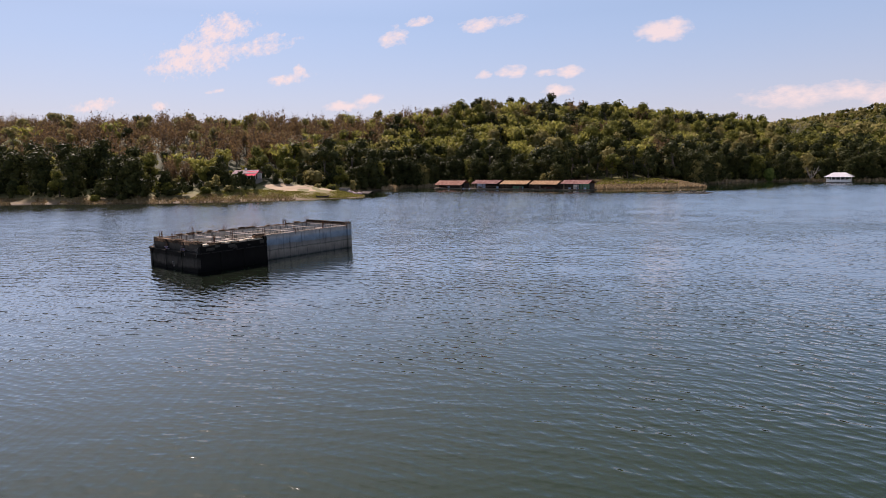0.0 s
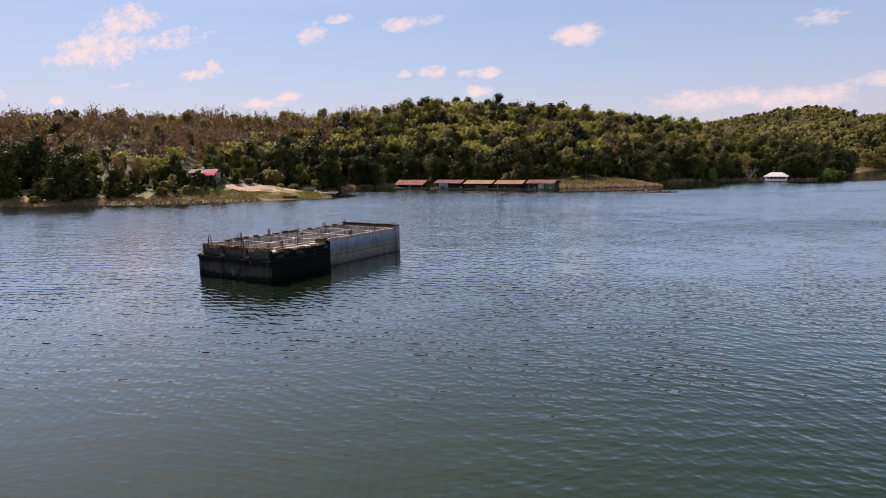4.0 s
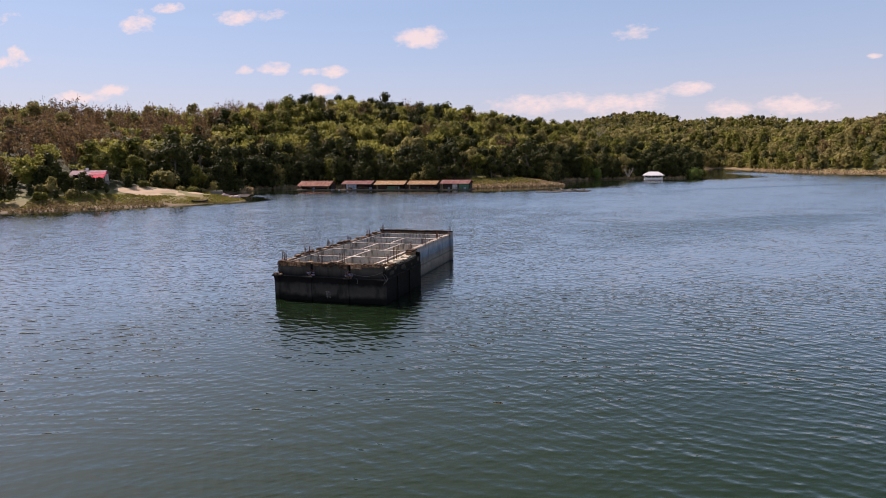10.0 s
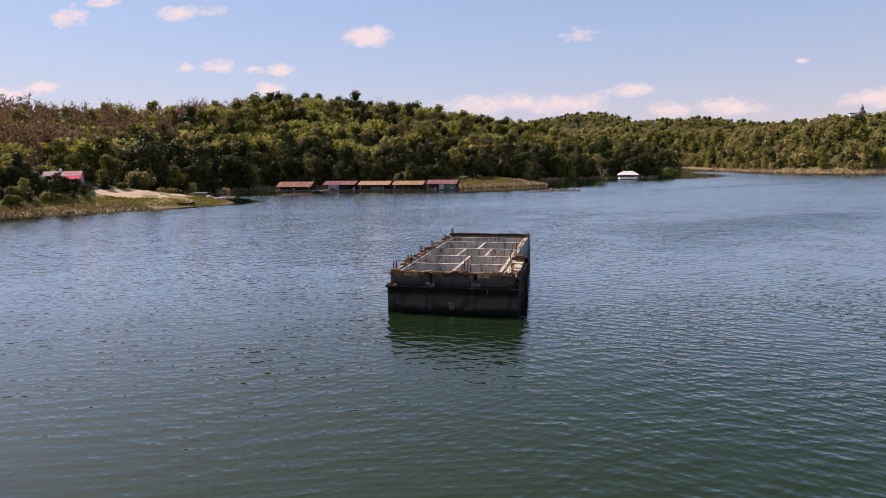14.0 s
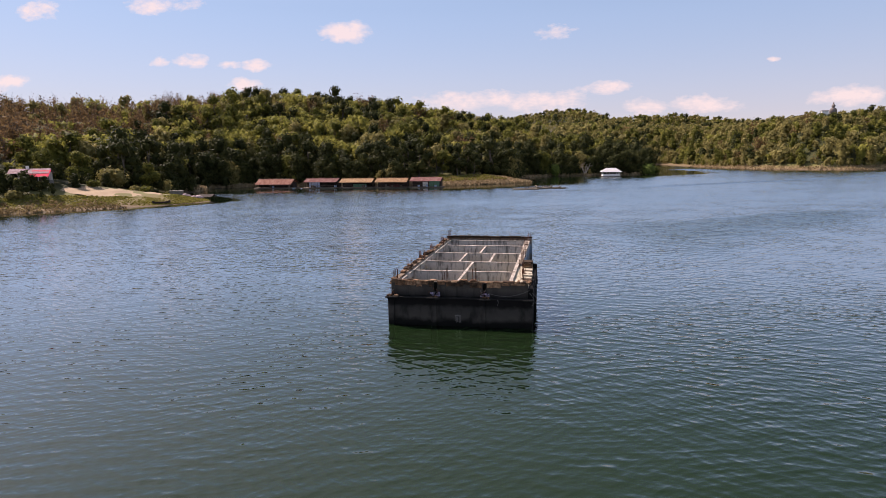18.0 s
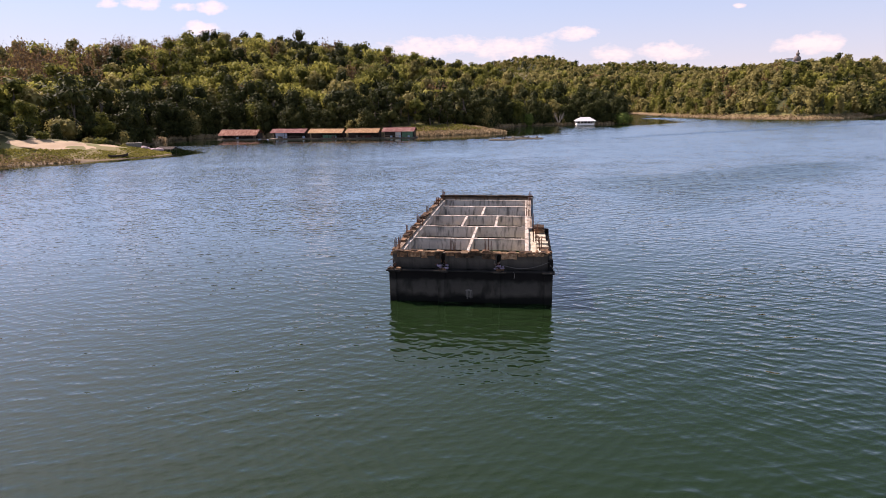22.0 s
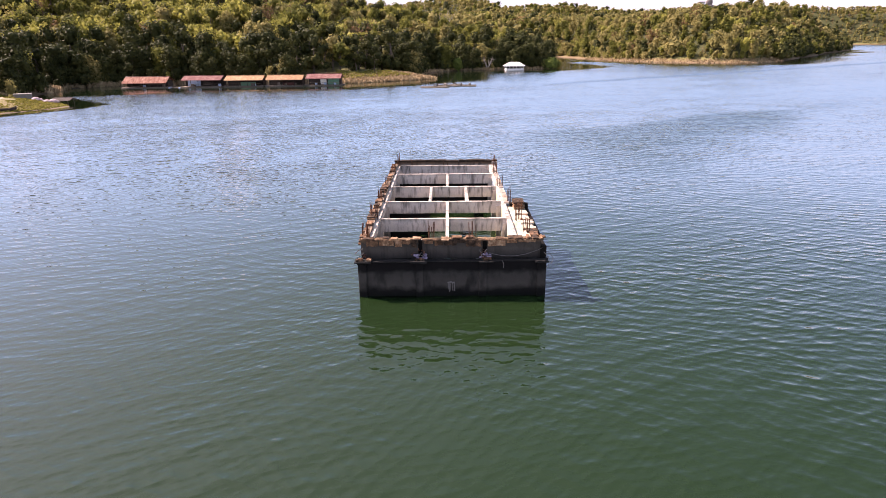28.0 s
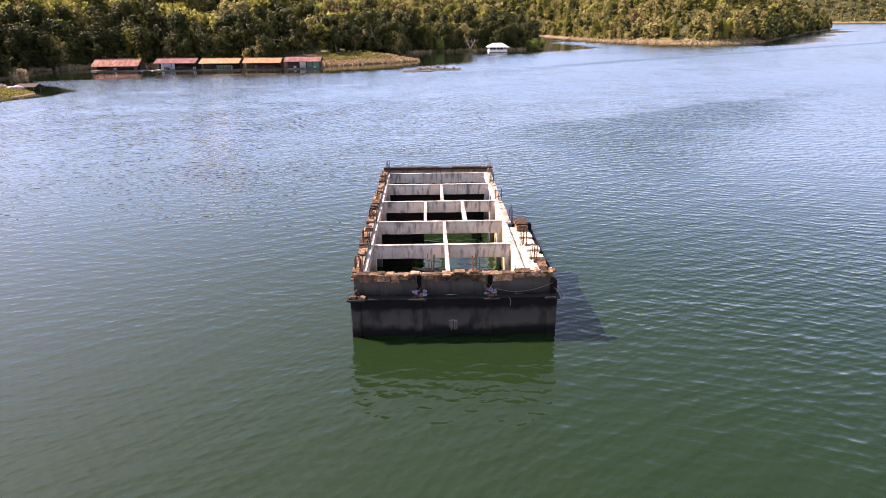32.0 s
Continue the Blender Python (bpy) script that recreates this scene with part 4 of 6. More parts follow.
# ---------------------------------------------------------------- the drowned building
def drowned_building():
    b = thing("flooded_building", "roofless concrete building shell standing flooded in the lake", "ruin", (0, 0, -4.2))

    def p(name, bm, mat, label=""):
        ob = part(name, bm, mat, None, label)
        ob.parent = b
        ob.matrix_parent_inverse = Matrix.Translation((0, 0, 4.2))
        return ob

    lo = -4.25
    # lower front wall, pilasters and ledge
    p("front_wall", one_box(-4.85, 4.9, 0.16, 0.46, lo, 1.9, 0.012, 0.5, seed=2), M_FRONT, "front wall blackened by algae")
    for i, (x, w) in enumerate(((-4.62, 0.42), (-1.66, 0.4), (1.62, 0.42), (4.66, 0.44))):
        p("pilaster", one_box(x - w / 2, x + w / 2, 0.08, 0.30, lo, 1.86, 0.01, 0.4, 0.02, seed=i), M_FRONT)
    for i, (x0, x1) in enumerate(((-5.0, -4.15), (-2.12, -1.28), (1.42, 2.2), (4.3, 5.0))):
        p("ledge_slab", one_box(x0, x1, -0.02, 0.56, 1.88, 1.97, 0.018, 0.22, seed=10 + i), M_PARAPET)
    for i, (x0, x1) in enumerate(((-4.15, -2.12), (-1.28, 1.42), (2.2, 4.3))):
        p("ledge_slab", one_box(x0, x1, 0.09 + 0.04 * i, 0.54, 1.9, 1.945, 0.014, 0.2, seed=20 + i), M_PARAPET)
    bm = bmesh.new()
    box(bm, -4.9, -4.45, 0.02, 0.5, 1.62, 1.9, 0.0, 0, 0.0)
    for v in bm.verts:
        if v.co.z < 1.7:
            v.co.x += 0.12 if v.co.x < -4.7 else 0
            v.co.y += 0.14 if v.co.y < 0.2 else 0
    p("corbel", bm, M_BLACK)
    # upper parapet in three panels
    panels = []
    for i, (x0, x1) in enumerate(((-4.7, -1.72), (-1.5, 1.62), (1.84, 4.62))):
        panels.append(p("parapet_panel", one_box(x0, x1, 0.52, 0.74, 1.955, 3.03, 0.016, 0.3, 0.02, seed=30 + i), M_PARAPET, "stained grey parapet panel"))
    # core coloured black so that the recessed gaps between panels look shaded
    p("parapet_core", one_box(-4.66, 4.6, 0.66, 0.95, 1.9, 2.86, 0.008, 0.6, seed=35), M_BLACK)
    for i, (x0, x1) in enumerate(((-4.4, -1.8), (-1.4, 1.55), (1.9, 4.55))):
        cut = x0
        rr = random.Random(50 + i)
        while cut < x1 - 0.2:
            w = min(rr.uniform(0.3, 0.9), x1 - cut)
            part("mortar_crust", one_box(cut, cut + w, 0.455 + rr.uniform(0, 0.03), 0.53, 2.96 - rr.uniform(0.12, 0.38), 2.99, 0.03, 0.12, seed=rr.randint(0, 9999)), M_BRICK, panels[i])
            cut += w + rr.uniform(-0.02, 0.1)
    r = random.Random(5)
    x = -4.72
    while x < 4.55:
        w = r.uniform(0.25, 1.0)
        top = 2.95
        for k in range(r.choice((1, 2, 2, 3))):
            a, h = x + r.uniform(-0.03, 0.1) + 0.06 * k, r.uniform(0.045, 0.075)
            p("coping_stone", one_box(a, max(a + 0.15, min(x + w - 0.1 * k * r.random(), 4.68)), 0.44 + r.uniform(-0.05, 0.12), 0.92 + r.uniform(-0.16, 0.1), top, top + h, 0.016, 0.15, seed=r.randint(0, 9999)), M_BRICK)
            top += h - 0.006
        x += w + r.uniform(0.0, 0.1)
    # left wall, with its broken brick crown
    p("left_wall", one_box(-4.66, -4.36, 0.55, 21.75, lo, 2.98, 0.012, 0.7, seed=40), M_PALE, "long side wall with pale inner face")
    p("left_beam", one_box(-4.36, -4.16, 0.95, 21.5, 2.4, 2.86, 0.012, 0.5, seed=41), M_PALE)
    y = 0.6
    while y < 21.3:
        w = r.uniform(0.7, 1.5)
        z, courses = 2.72, r.choice((3, 4, 5, 5, 6))
        for k in range(courses):
            h = r.uniform(0.065, 0.1)
            trim = 0.1 * k * r.random()
            p("brick_course", one_box(-4.78 + r.uniform(-0.09, 0.07), -4.4 + r.uniform(-0.14, 0.06), y + trim + r.uniform(-0.08, 0.08), min(y + w - trim + r.uniform(-0.1, 0.08), 21.6), z, z + h, 0.014, 0.22, seed=r.randint(0, 9999)), M_BRICK)
            z += h - 0.004
        y += w + r.uniform(0.12, 0.5)
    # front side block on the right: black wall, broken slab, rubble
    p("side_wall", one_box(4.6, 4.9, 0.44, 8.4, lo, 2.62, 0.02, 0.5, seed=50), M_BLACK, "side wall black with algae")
    y = 0.5
    while y < 8.3:
        w = r.uniform(0.5, 1.5)
        p("side_ledge", one_box(4.86, 5.04 - r.uniform(0, 0.1), y, min(y + w, 8.4), 1.86, 1.96, 0.02, 0.2, seed=r.randint(0, 9999)), M_PARAPET)
        y += w + r.uniform(0.02, 0.4)
    for i in range(9):
        a, z = r.uniform(0.6, 7.6), r.uniform(2.0, 2.4)
        p("plaster_patch", one_box(4.885, 4.925, a, a + r.uniform(0.3, 0.9), z, z + r.uniform(0.15, 0.35), 0.014, 0.12, seed=640 + i), M_PARAPET)
    for i, yy in enumerate((2.9, 5.6)):
        p("side_pilaster", one_box(4.8, 4.98, yy - 0.2, yy + 0.2, lo, 1.9, 0.012, 0.5, seed=53 + i), M_BLACK)
    p("side_end_wall", one_box(3.74, 4.88, 8.1, 8.42, lo, 2.95, 0.03, 0.35, seed=52), M_BLACK)
    p("corridor_slab", one_box(3.5, 4.62, 0.93, 8.12, 2.55, 2.74, 0.02, 0.35, seed=56), M_SLAB, "sunlit yellowish slab")
    y = 0.9
    while y < 8.1:
        w = r.uniform(0.4, 0.95)
        for k in range(r.choice((0, 1, 1, 2))):
            # half take the paler slab colour, which paints sunlight onto the chunks
            p("brick_chunk", one_box(4.2 + r.uniform(-0.12, 0.18) - 0.03 * y, 4.86 - r.uniform(0, 0.14) - 0.035 * y, y + r.uniform(-0.1, 0.1), min(y + w, 8.35), 2.62 + 0.1 * k, 2.73 + 0.1 * k + r.uniform(0.0, 0.05), 0.022, 0.18, seed=r.randint(0, 9999)), M_SLAB if r.random() < 0.5 else M_BRICK)
        y += w + r.uniform(0.02, 0.2)
    for k in range(5):
        p("brick_chunk", one_box(3.92 + r.uniform(-0.05, 0.12), 4.55 + r.uniform(-0.1, 0.06), 7.25 + r.uniform(-0.1, 0.2), 8.42, 2.74 + 0.09 * k, 2.84 + 0.09 * k, 0.02, 0.2, seed=61 + k), M_BRICK)
    # the inner face of the right wall, pier by pier down into the water
    for i, (a, c) in enumerate(((1.2, 2.75), (3.0, 4.8), (5.2, 6.7), (6.95, 8.9), (9.3, 11.1), (11.4, 13.1))):
        p("inner_pier", one_box(3.28, 3.45, a, c, lo, 2.5, 0.01, 0.5, seed=660 + i), M_CREAM, "pale pier with sun-yellow in its colour, stained green near the water")
    # blue painted side wall, panel by panel
    ys = (8.42, 12.35, 16.9, 21.32)
    for i, (a, c) in enumerate(zip(ys, ys[1:])):
        p("wall_panel", one_box(3.46, 3.72, a + 0.02, c - 0.02, lo, 2.84, 0.008, 0.6, seed=70 + i), M_BLUE, "wall panel with faded blue paint")
    for i, yy in enumerate(ys[1:-1]):
        p("joint_strip", one_box(3.5, 3.705, yy - 0.035, yy + 0.035, lo, 2.8, 0.006, 0.5, seed=80 + i), M_BLACK)
    p("right_beam", one_box(3.26, 3.5, 0.95, 21.5, 2.5, 2.88, 0.014, 0.5, seed=90), M_PALE, "white-topped beam")
    p("corner_post", one_box(3.5, 3.95, 21.34, 21.92, lo, 3.14, 0.02, 0.45, seed=91), M_BLUE, "grey weathered corner post")
    for i in range(9):
        a = 8.5 + i * 1.44
        p("wall_cap", one_box(3.42, 3.75, a, a + 1.4 - r.uniform(0, 0.25), 2.83, 2.9 + r.uniform(0, 0.05), 0.02, 0.2, seed=600 + i), M_PALE)
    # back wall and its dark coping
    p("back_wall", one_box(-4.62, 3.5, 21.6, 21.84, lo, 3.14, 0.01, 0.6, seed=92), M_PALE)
    for i in range(8):
        x0 = -4.66 + i * 1.08
        p("coping_stone", one_box(x0, x0 + 1.06, 21.5, 21.92, 3.13, 3.24 + r.uniform(0, 0.06), 0.02, 0.3, seed=95 + i), M_BLACK)
    # cross beams, inner beams and the columns under them
    for i, yy in enumerate((5.0, 9.05, 13.38, 17.85, 21.3)):
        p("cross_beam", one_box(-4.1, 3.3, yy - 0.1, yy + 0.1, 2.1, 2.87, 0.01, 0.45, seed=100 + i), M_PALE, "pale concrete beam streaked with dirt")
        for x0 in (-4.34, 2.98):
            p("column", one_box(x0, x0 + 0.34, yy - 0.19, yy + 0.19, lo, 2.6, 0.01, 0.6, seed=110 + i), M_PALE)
    for i, (xx, a, c) in enumerate(((-0.21, 0.95, 4.9), (-0.21, 5.1, 8.95), (-1.35, 9.15, 13.28), (1.1, 9.15, 13.28), (-0.21, 13.48, 17.75))):
        p("inner_beam", one_box(xx - 0.085, xx + 0.085, a, c, 2.3, 2.865, 0.01, 0.45, seed=120 + i), M_PALE)
    # added black sheets that stand in for the shade inside the bays
    for i, (xa, xb, yy, top) in enumerate(((-4.0, -1.5, 13.5, 2.08), (-4.0, 3.0, 17.98, 2.08), (-4.0, 3.0, 21.45, 2.1), (-4.0, -2.2, 9.2, 2.0))):
        p("partition", one_box(xa, xb, yy - 0.05, yy + 0.05, lo, top, 0.012, 0.6, seed=130 + i), M_BLACK, "black screen added for the shade under the beams")
    p("front_ledge", one_box(-4.36, 3.4, 0.94, 1.16, 2.5, 2.84, 0.014, 0.5, seed=136), M_PALE)
    # reinforcing bars left standing at the column heads
    heads = [(-4.5, 1.2, 6, 0.85), (-4.45, 5.0, 5, 0.8), (-4.45, 9.0, 6, 0.75), (-4.45, 13.3, 5, 0.7), (-4.45, 17.8, 6, 0.75), (-4.3, 21.45, 5, 0.9),
             (3.75, 21.5, 4, 0.75), (-1.03, 0.85, 3, 1.0), (1.1, 0.85, 3, 0.95), (3.5, 17.8, 3, 0.8), (3.55, 13.4, 3, 0.7), (3.7, 9.0, 2, 0.9), (4.0, 5.0, 3, 0.9), (4.1, 2.6, 4, 0.6),
             (-3.2, 21.7, 2, 0.4), (-0.4, 21.7, 3, 0.3)]
    for hx, hy, n, h in heads:
        for k in range(n + 2):
            a, c = hx + r.uniform(-0.22, 0.22), hy + r.uniform(-0.3, 0.3)
            t = (a + r.uniform(-0.05, 0.05), c + r.uniform(-0.05, 0.05), 3.0 + h * r.uniform(0.6, 1.05))
            p("rebar", one_rod((a, c, 2.6), t, 0.024, 0.021, sides=4), M_RUST)
    # bent bars and rubble where the parapet is broken open, rope slung along it
    for cx in (-1.62, 1.72, -4.55):
        for k in range(7):
            a = Vector((cx + r.uniform(-0.25, 0.25), 0.55, 2.0 + r.uniform(0.05, 0.5)))
            q = a + Vector((r.uniform(-0.2, 0.2), -r.uniform(0.15, 0.35), r.uniform(-0.1, 0.2)))
            bm = bmesh.new()
            tube(bm, [a, q, q + Vector((r.uniform(-0.2, 0.2), -0.05, -r.uniform(0.05, 0.25)))], 0.014, 4)
            p("bent_bar", bm, M_CABLE if k % 2 else M_RUST)
        for k in range(4):
            s = r.uniform(0.06, 0.13)
            a = (cx + r.uniform(-0.3, 0.3), 0.25 + r.uniform(-0.1, 0.12))
            p("rubble", one_box(a[0] - s, a[0] + s, a[1] - s, a[1] + s, 1.965, 1.97 + s, 0.025, 0.12, seed=r.randint(0, 9999)), M_BRICK)
    for cx, n in ((-1.55, 8), (1.78, 10)):
        for k in range(n):
            s = r.uniform(0.03, 0.07)
            a = Vector((cx + r.uniform(-0.28, 0.28), 0.36 + r.uniform(-0.16, 0.14), 2.02 + r.uniform(0, 0.24)))
            p("sacking", one_box(a.x - s * 1.5, a.x + s * 1.5, a.y - s, a.y + s, a.z - s * 0.6, a.z + s * 0.6, 0.035, 0.05, seed=r.randint(0, 9999)), M_CLOTH, "faded lilac sacking stuffed in the gap")
    pts = [Vector((1.95 + 2.75 * t, 0.42, 2.3 - 0.75 * t * (1 - t) * 1.3 + 0.25 * t * t)) for t in np.linspace(0, 1, 12)]
    bm = bmesh.new()
    tube(bm, pts, 0.013)
    p("rope", bm, M_CABLE, "grey rope slung across the parapet")
    for x0, drop in ((4.72, 0.95), (4.9, 0.7), (2.6, 0.45)):
        pts = [Vector((x0 + 0.3 * math.sin(t * 2.6) * (0.3 if x0 < 4 else 1), 0.02 - 0.06 * t, 2.45 - 0.9 * drop * t - (0.45 if x0 < 4 else 0))) for t in np.linspace(0, 1, 9)]
        bm = bmesh.new()
        tube(bm, pts, 0.014)
        p("rope", bm, M_CABLE)
    # the broken drain mouth low in the front wall
    p("drain_mouth", one_box(-0.22, 0.16, 0.09, 0.2, 0.74, 0.8, 0.02, 0.08, seed=140), M_CABLE, "grey broken drain lip")
    for k in range(9):
        a = -0.2 + 0.042 * k + r.uniform(-0.015, 0.015)
        p("drain_stain", one_box(a, a + r.uniform(0.018, 0.035), 0.142, 0.168, r.uniform(0.2, 0.45), 0.74, 0.006, 0.08, seed=150 + k), M_FRONT if k % 3 == 1 else M_CABLE, "lime run below the drain")
    return b


drowned_building()


# ---------------------------------------------------------------- houseboats and rafts
M_TIN_RUST = surface("rusted_tin_roof", [(0.09, 0.04, 0.028), (0.18, 0.075, 0.05), (0.24, 0.13, 0.095), (0.42, 0.34, 0.3)], scale=0.9, rough=0.9, spread=0.35, bump=0.2, stretch=(2, 0.5, 1), vary=0.2)
M_TIN_RED = surface("red_tin_roof", [(0.07, 0.026, 0.024), (0.125, 0.05, 0.044), (0.24, 0.14, 0.12)], scale=0.9, rough=0.85, bump=0.2, vary=0.15)
M_TIN_TAN = surface("tan_thatched_tin_roof", [(0.13, 0.065, 0.035), (0.25, 0.145, 0.075), (0.4, 0.28, 0.16)], scale=1.2, rough=0.9, bump=0.3, vary=0.15)
M_TIN_WHITE = surface("pale_metal_roof", [(0.36, 0.34, 0.34), (0.5, 0.47, 0.47)], scale=1.0, rough=0.4, bump=0.1)
M_WOOD = surface("weathered_planks", [(0.06, 0.045, 0.035), (0.16, 0.12, 0.09), (0.24, 0.19, 0.15)], scale=2, bump=0.4, stretch=(0.5, 3, 3), vary=0.3)
M_DARKWOOD = surface("dark_boards", [(0.03, 0.024, 0.02), (0.08, 0.06, 0.05)], scale=2, bump=0.3, vary=0.3)
M_BAMBOO = surface("grey_bamboo_poles", [(0.05, 0.045, 0.035), (0.15, 0.13, 0.1)], scale=3, bump=0.2)
M_BLUEPANEL = surface("pale_blue_board", [(0.35, 0.45, 0.62), (0.46, 0.55, 0.7)], scale=2, bump=0.1)
M_GREENPANEL = surface("green_tarpaulin", [(0.09, 0.2, 0.13), (0.15, 0.3, 0.2)], scale=2, bump=0.1)
M_WHITEPAINT = surface("white_paint", [(0.62, 0.61, 0.58), (0.8, 0.79, 0.76)], scale=2, bump=0.1)
M_REDTIN = surface("bright_red_awning", [(0.5, 0.02, 0.05), (0.62, 0.04, 0.08)], scale=2, rough=0.85, bump=0.1)
M_GREYTIN = surface("grey_roof_sheet", [(0.1, 0.085, 0.075), (0.24, 0.2, 0.18)], scale=1.4, rough=0.9, bump=0.2)
M_ROSETIN = surface("faded_pink_roof_sheet", [(0.16, 0.09, 0.095), (0.26, 0.17, 0.175), (0.42, 0.36, 0.36)], scale=1.1, rough=0.9, bump=0.2)
M_DARK = surface("dark_interior", [(0.02, 0.018, 0.016), (0.05, 0.045, 0.04)], scale=2, bump=0)
M_CONCRETE = surface("plain_concrete", [(0.13, 0.12, 0.105), (0.22, 0.205, 0.18)], scale=2, bump=0.3)
M_PINK = surface("faded_pink_sheeting", [(0.3, 0.2, 0.2), (0.42, 0.33, 0.32)], scale=2, bump=0.3)
M_SAND = surface("bare_sandy_earth", [(0.27, 0.19, 0.115), (0.37, 0.275, 0.18)], scale=0.4, bump=0.3, fine=4)


def roof_sheet(bm, x0, x1, ya, za, yb, zb, thick=0.06, waves=24):
    """A ribbed sheet that slopes from (ya, za) to (yb, zb)."""
    n = waves * 2
    rows = []
    for i in range(n + 1):
        x = x0 + (x1 - x0) * i / n
        up = 0.05 if i % 2 else 0.0
        rows.append([bm.verts.new((x, ya, za + up)), bm.verts.new((x, yb, zb + up)), bm.verts.new((x, yb, zb + up - thick)), bm.verts.new((x, ya, za + up - thick))])
    for p, q in zip(rows, rows[1:]):
        for i in range(4):
            j = (i + 1) % 4
            bm.faces.new((p[i], p[j], q[j], q[i]))
    bm.faces.new(rows[0][::-1])
    bm.faces.new(rows[-1])


def houseboat(x0, x1, y, label, roof_mat, roof, panels, low=0.0, seed=1):
    """A raft house: poles under a deck, posts, boarded walls, a ribbed roof. roof: eave and ridge heights."""
    r = random.Random(seed)
    t = thing("houseboat", label, "houseboat", ((x0 + x1) / 2, y, -0.25), "houseboats along the shore")
    L, D = (x1 - x0) / 2, 3.0
    for k in range(9):
        yy = -D - 0.6 + k * (2 * D + 1.2) / 8
        part("float_pole", one_rod((-L, yy, 0.25 + r.uniform(-0.05, 0.05)), (L, yy, 0.25 + r.uniform(-0.05, 0.05)), 0.22, 0.19, sides=7), M_BAMBOO, t)
    for k in range(10):
        a = -L + 2 * L * k / 10
        part("deck_board", one_box(a + 0.02, a + 2 * L / 10 - 0.02, -D - 0.5, D + 0.5, 0.5, 0.58 + r.uniform(0, 0.03), 0, 0, 0.012), M_WOOD, t)
    eave, ridge = roof
    lx = L - 0.7
    for sx in np.linspace(-lx, lx, 6):
        for sy in (-D + 0.25, D - 0.25):
            part("post", one_rod((sx, sy, 0.55), (sx, sy, eave + 0.1), 0.07, 0.06, sides=5), M_DARKWOOD, t)
    for s in (-1, 1):
        bm = bmesh.new()
        roof_sheet(bm, -lx - 0.55, lx + 0.55, s * (D + 0.55), eave - 0.1 - low * (s < 0), 0.0, ridge, 0.05, 20)
        bmesh.ops.recalc_face_normals(bm, faces=bm.faces)
        sheet = part("roof_sheet", bm, roof_mat, t)
    part("ridge_cap", one_box(-lx - 0.58, lx + 0.58, -0.18, 0.18, ridge + 0.0, ridge + 0.1, 0.01, 0.8), roof_mat, sheet)
    part("back_wall", one_box(-lx, lx, D - 0.34, D - 0.24, 0.56, eave, 0.01, 0.6), M_DARKWOOD, t)
    for s in (-lx, lx):
        part("end_wall", one_box(s - 0.05, s + 0.05, -D * 0.3, D - 0.3, 0.56, eave, 0.01, 0.6), M_DARKWOOD, t)
    for a, c, h0, h1, mt in panels:
        part("front_panel", one_box(-lx + 2 * lx * a, -lx + 2 * lx * c, -D * 0.35, -D * 0.35 + 0.08, 0.58 + h0, 0.58 + (eave - 0.6) * h1, 0.01, 0.6), mt, t)
    part("rail", one_rod((-lx, -D + 0.2, 1.3), (lx, -D + 0.2, 1.3), 0.04, sides=5), M_WOOD, t)
    for k in range(3):
        a = r.uniform(-lx + 0.5, lx - 0.5)
        part("crate", one_box(a - 0.35, a + 0.35, -1.9, -1.3, 0.58, 0.58 + r.uniform(0.5, 0.9), 0.01, 0, 0.03), r.choice([M_BLUEPANEL, M_WOOD, M_GREYTIN]), t)
    return t


houseboat(-103.5, -89.0, 172.5, "old houseboat with a rusted tin roof moored by the bank", M_TIN_RUST, (2.4, 3.7), [(0.45, 0.98, 0, 0.7, M_DARKWOOD)], 0.5, 1)
houseboat(-85.0, -72.0, 173.5, "houseboat with a dull red roof and a pale blue wall", M_TIN_RED, (2.7, 3.8), [(0.06, 0.42, 0, 0.9, M_BLUEPANEL), (0.5, 0.7, 0, 0.6, M_DARKWOOD)], 0.1, 2)
houseboat(-71.5, -58.9, 174.0, "houseboat with a tan roof and open sides", M_TIN_TAN, (2.65, 3.7), [(0.02, 0.3, 0, 0.95, M_DARKWOOD), (0.36, 0.8, 0, 0.5, M_GREENPANEL)], 0.2, 3)
houseboat(-58.4, -46.3, 174.5, "houseboat with an orange-tan roof and railings", M_TIN_TAN, (2.65, 3.7), [(0.02, 0.3, 0, 0.95, M_DARKWOOD), (0.4, 0.75, 0, 0.4, M_TIN_RED)], 0.2, 4)
houseboat(-45.8, -34.2, 175.5, "houseboat with a dark red roof and a green end panel", M_TIN_RED, (2.7, 3.9), [(0.0, 0.36, 0, 0.95, M_DARKWOOD), (0.36, 0.56, 0.1, 0.8, M_WHITEPAINT), (0.6, 0.98, 0, 0.95, M_GREENPANEL)], 0.0, 5)


def jetty():
    t = thing("gangplank", "low plank walkway floating between two houseboats", "jetty", (-87.0, 170.5, -0.1))
    for k in range(5):
        part("plank", one_box(-2.2, 2.2, -0.9 + k * 0.38, -0.58 + k * 0.38, 0.2, 0.3, 0.01, 0.8), M_WOOD, t)
    for k in (-1.6, 1.6):
        part("float_drum", one_rod((k, -1.0, 0.1), (k, 1.0, 0.1), 0.25, sides=8), M_BLUEPANEL, t)


jetty()


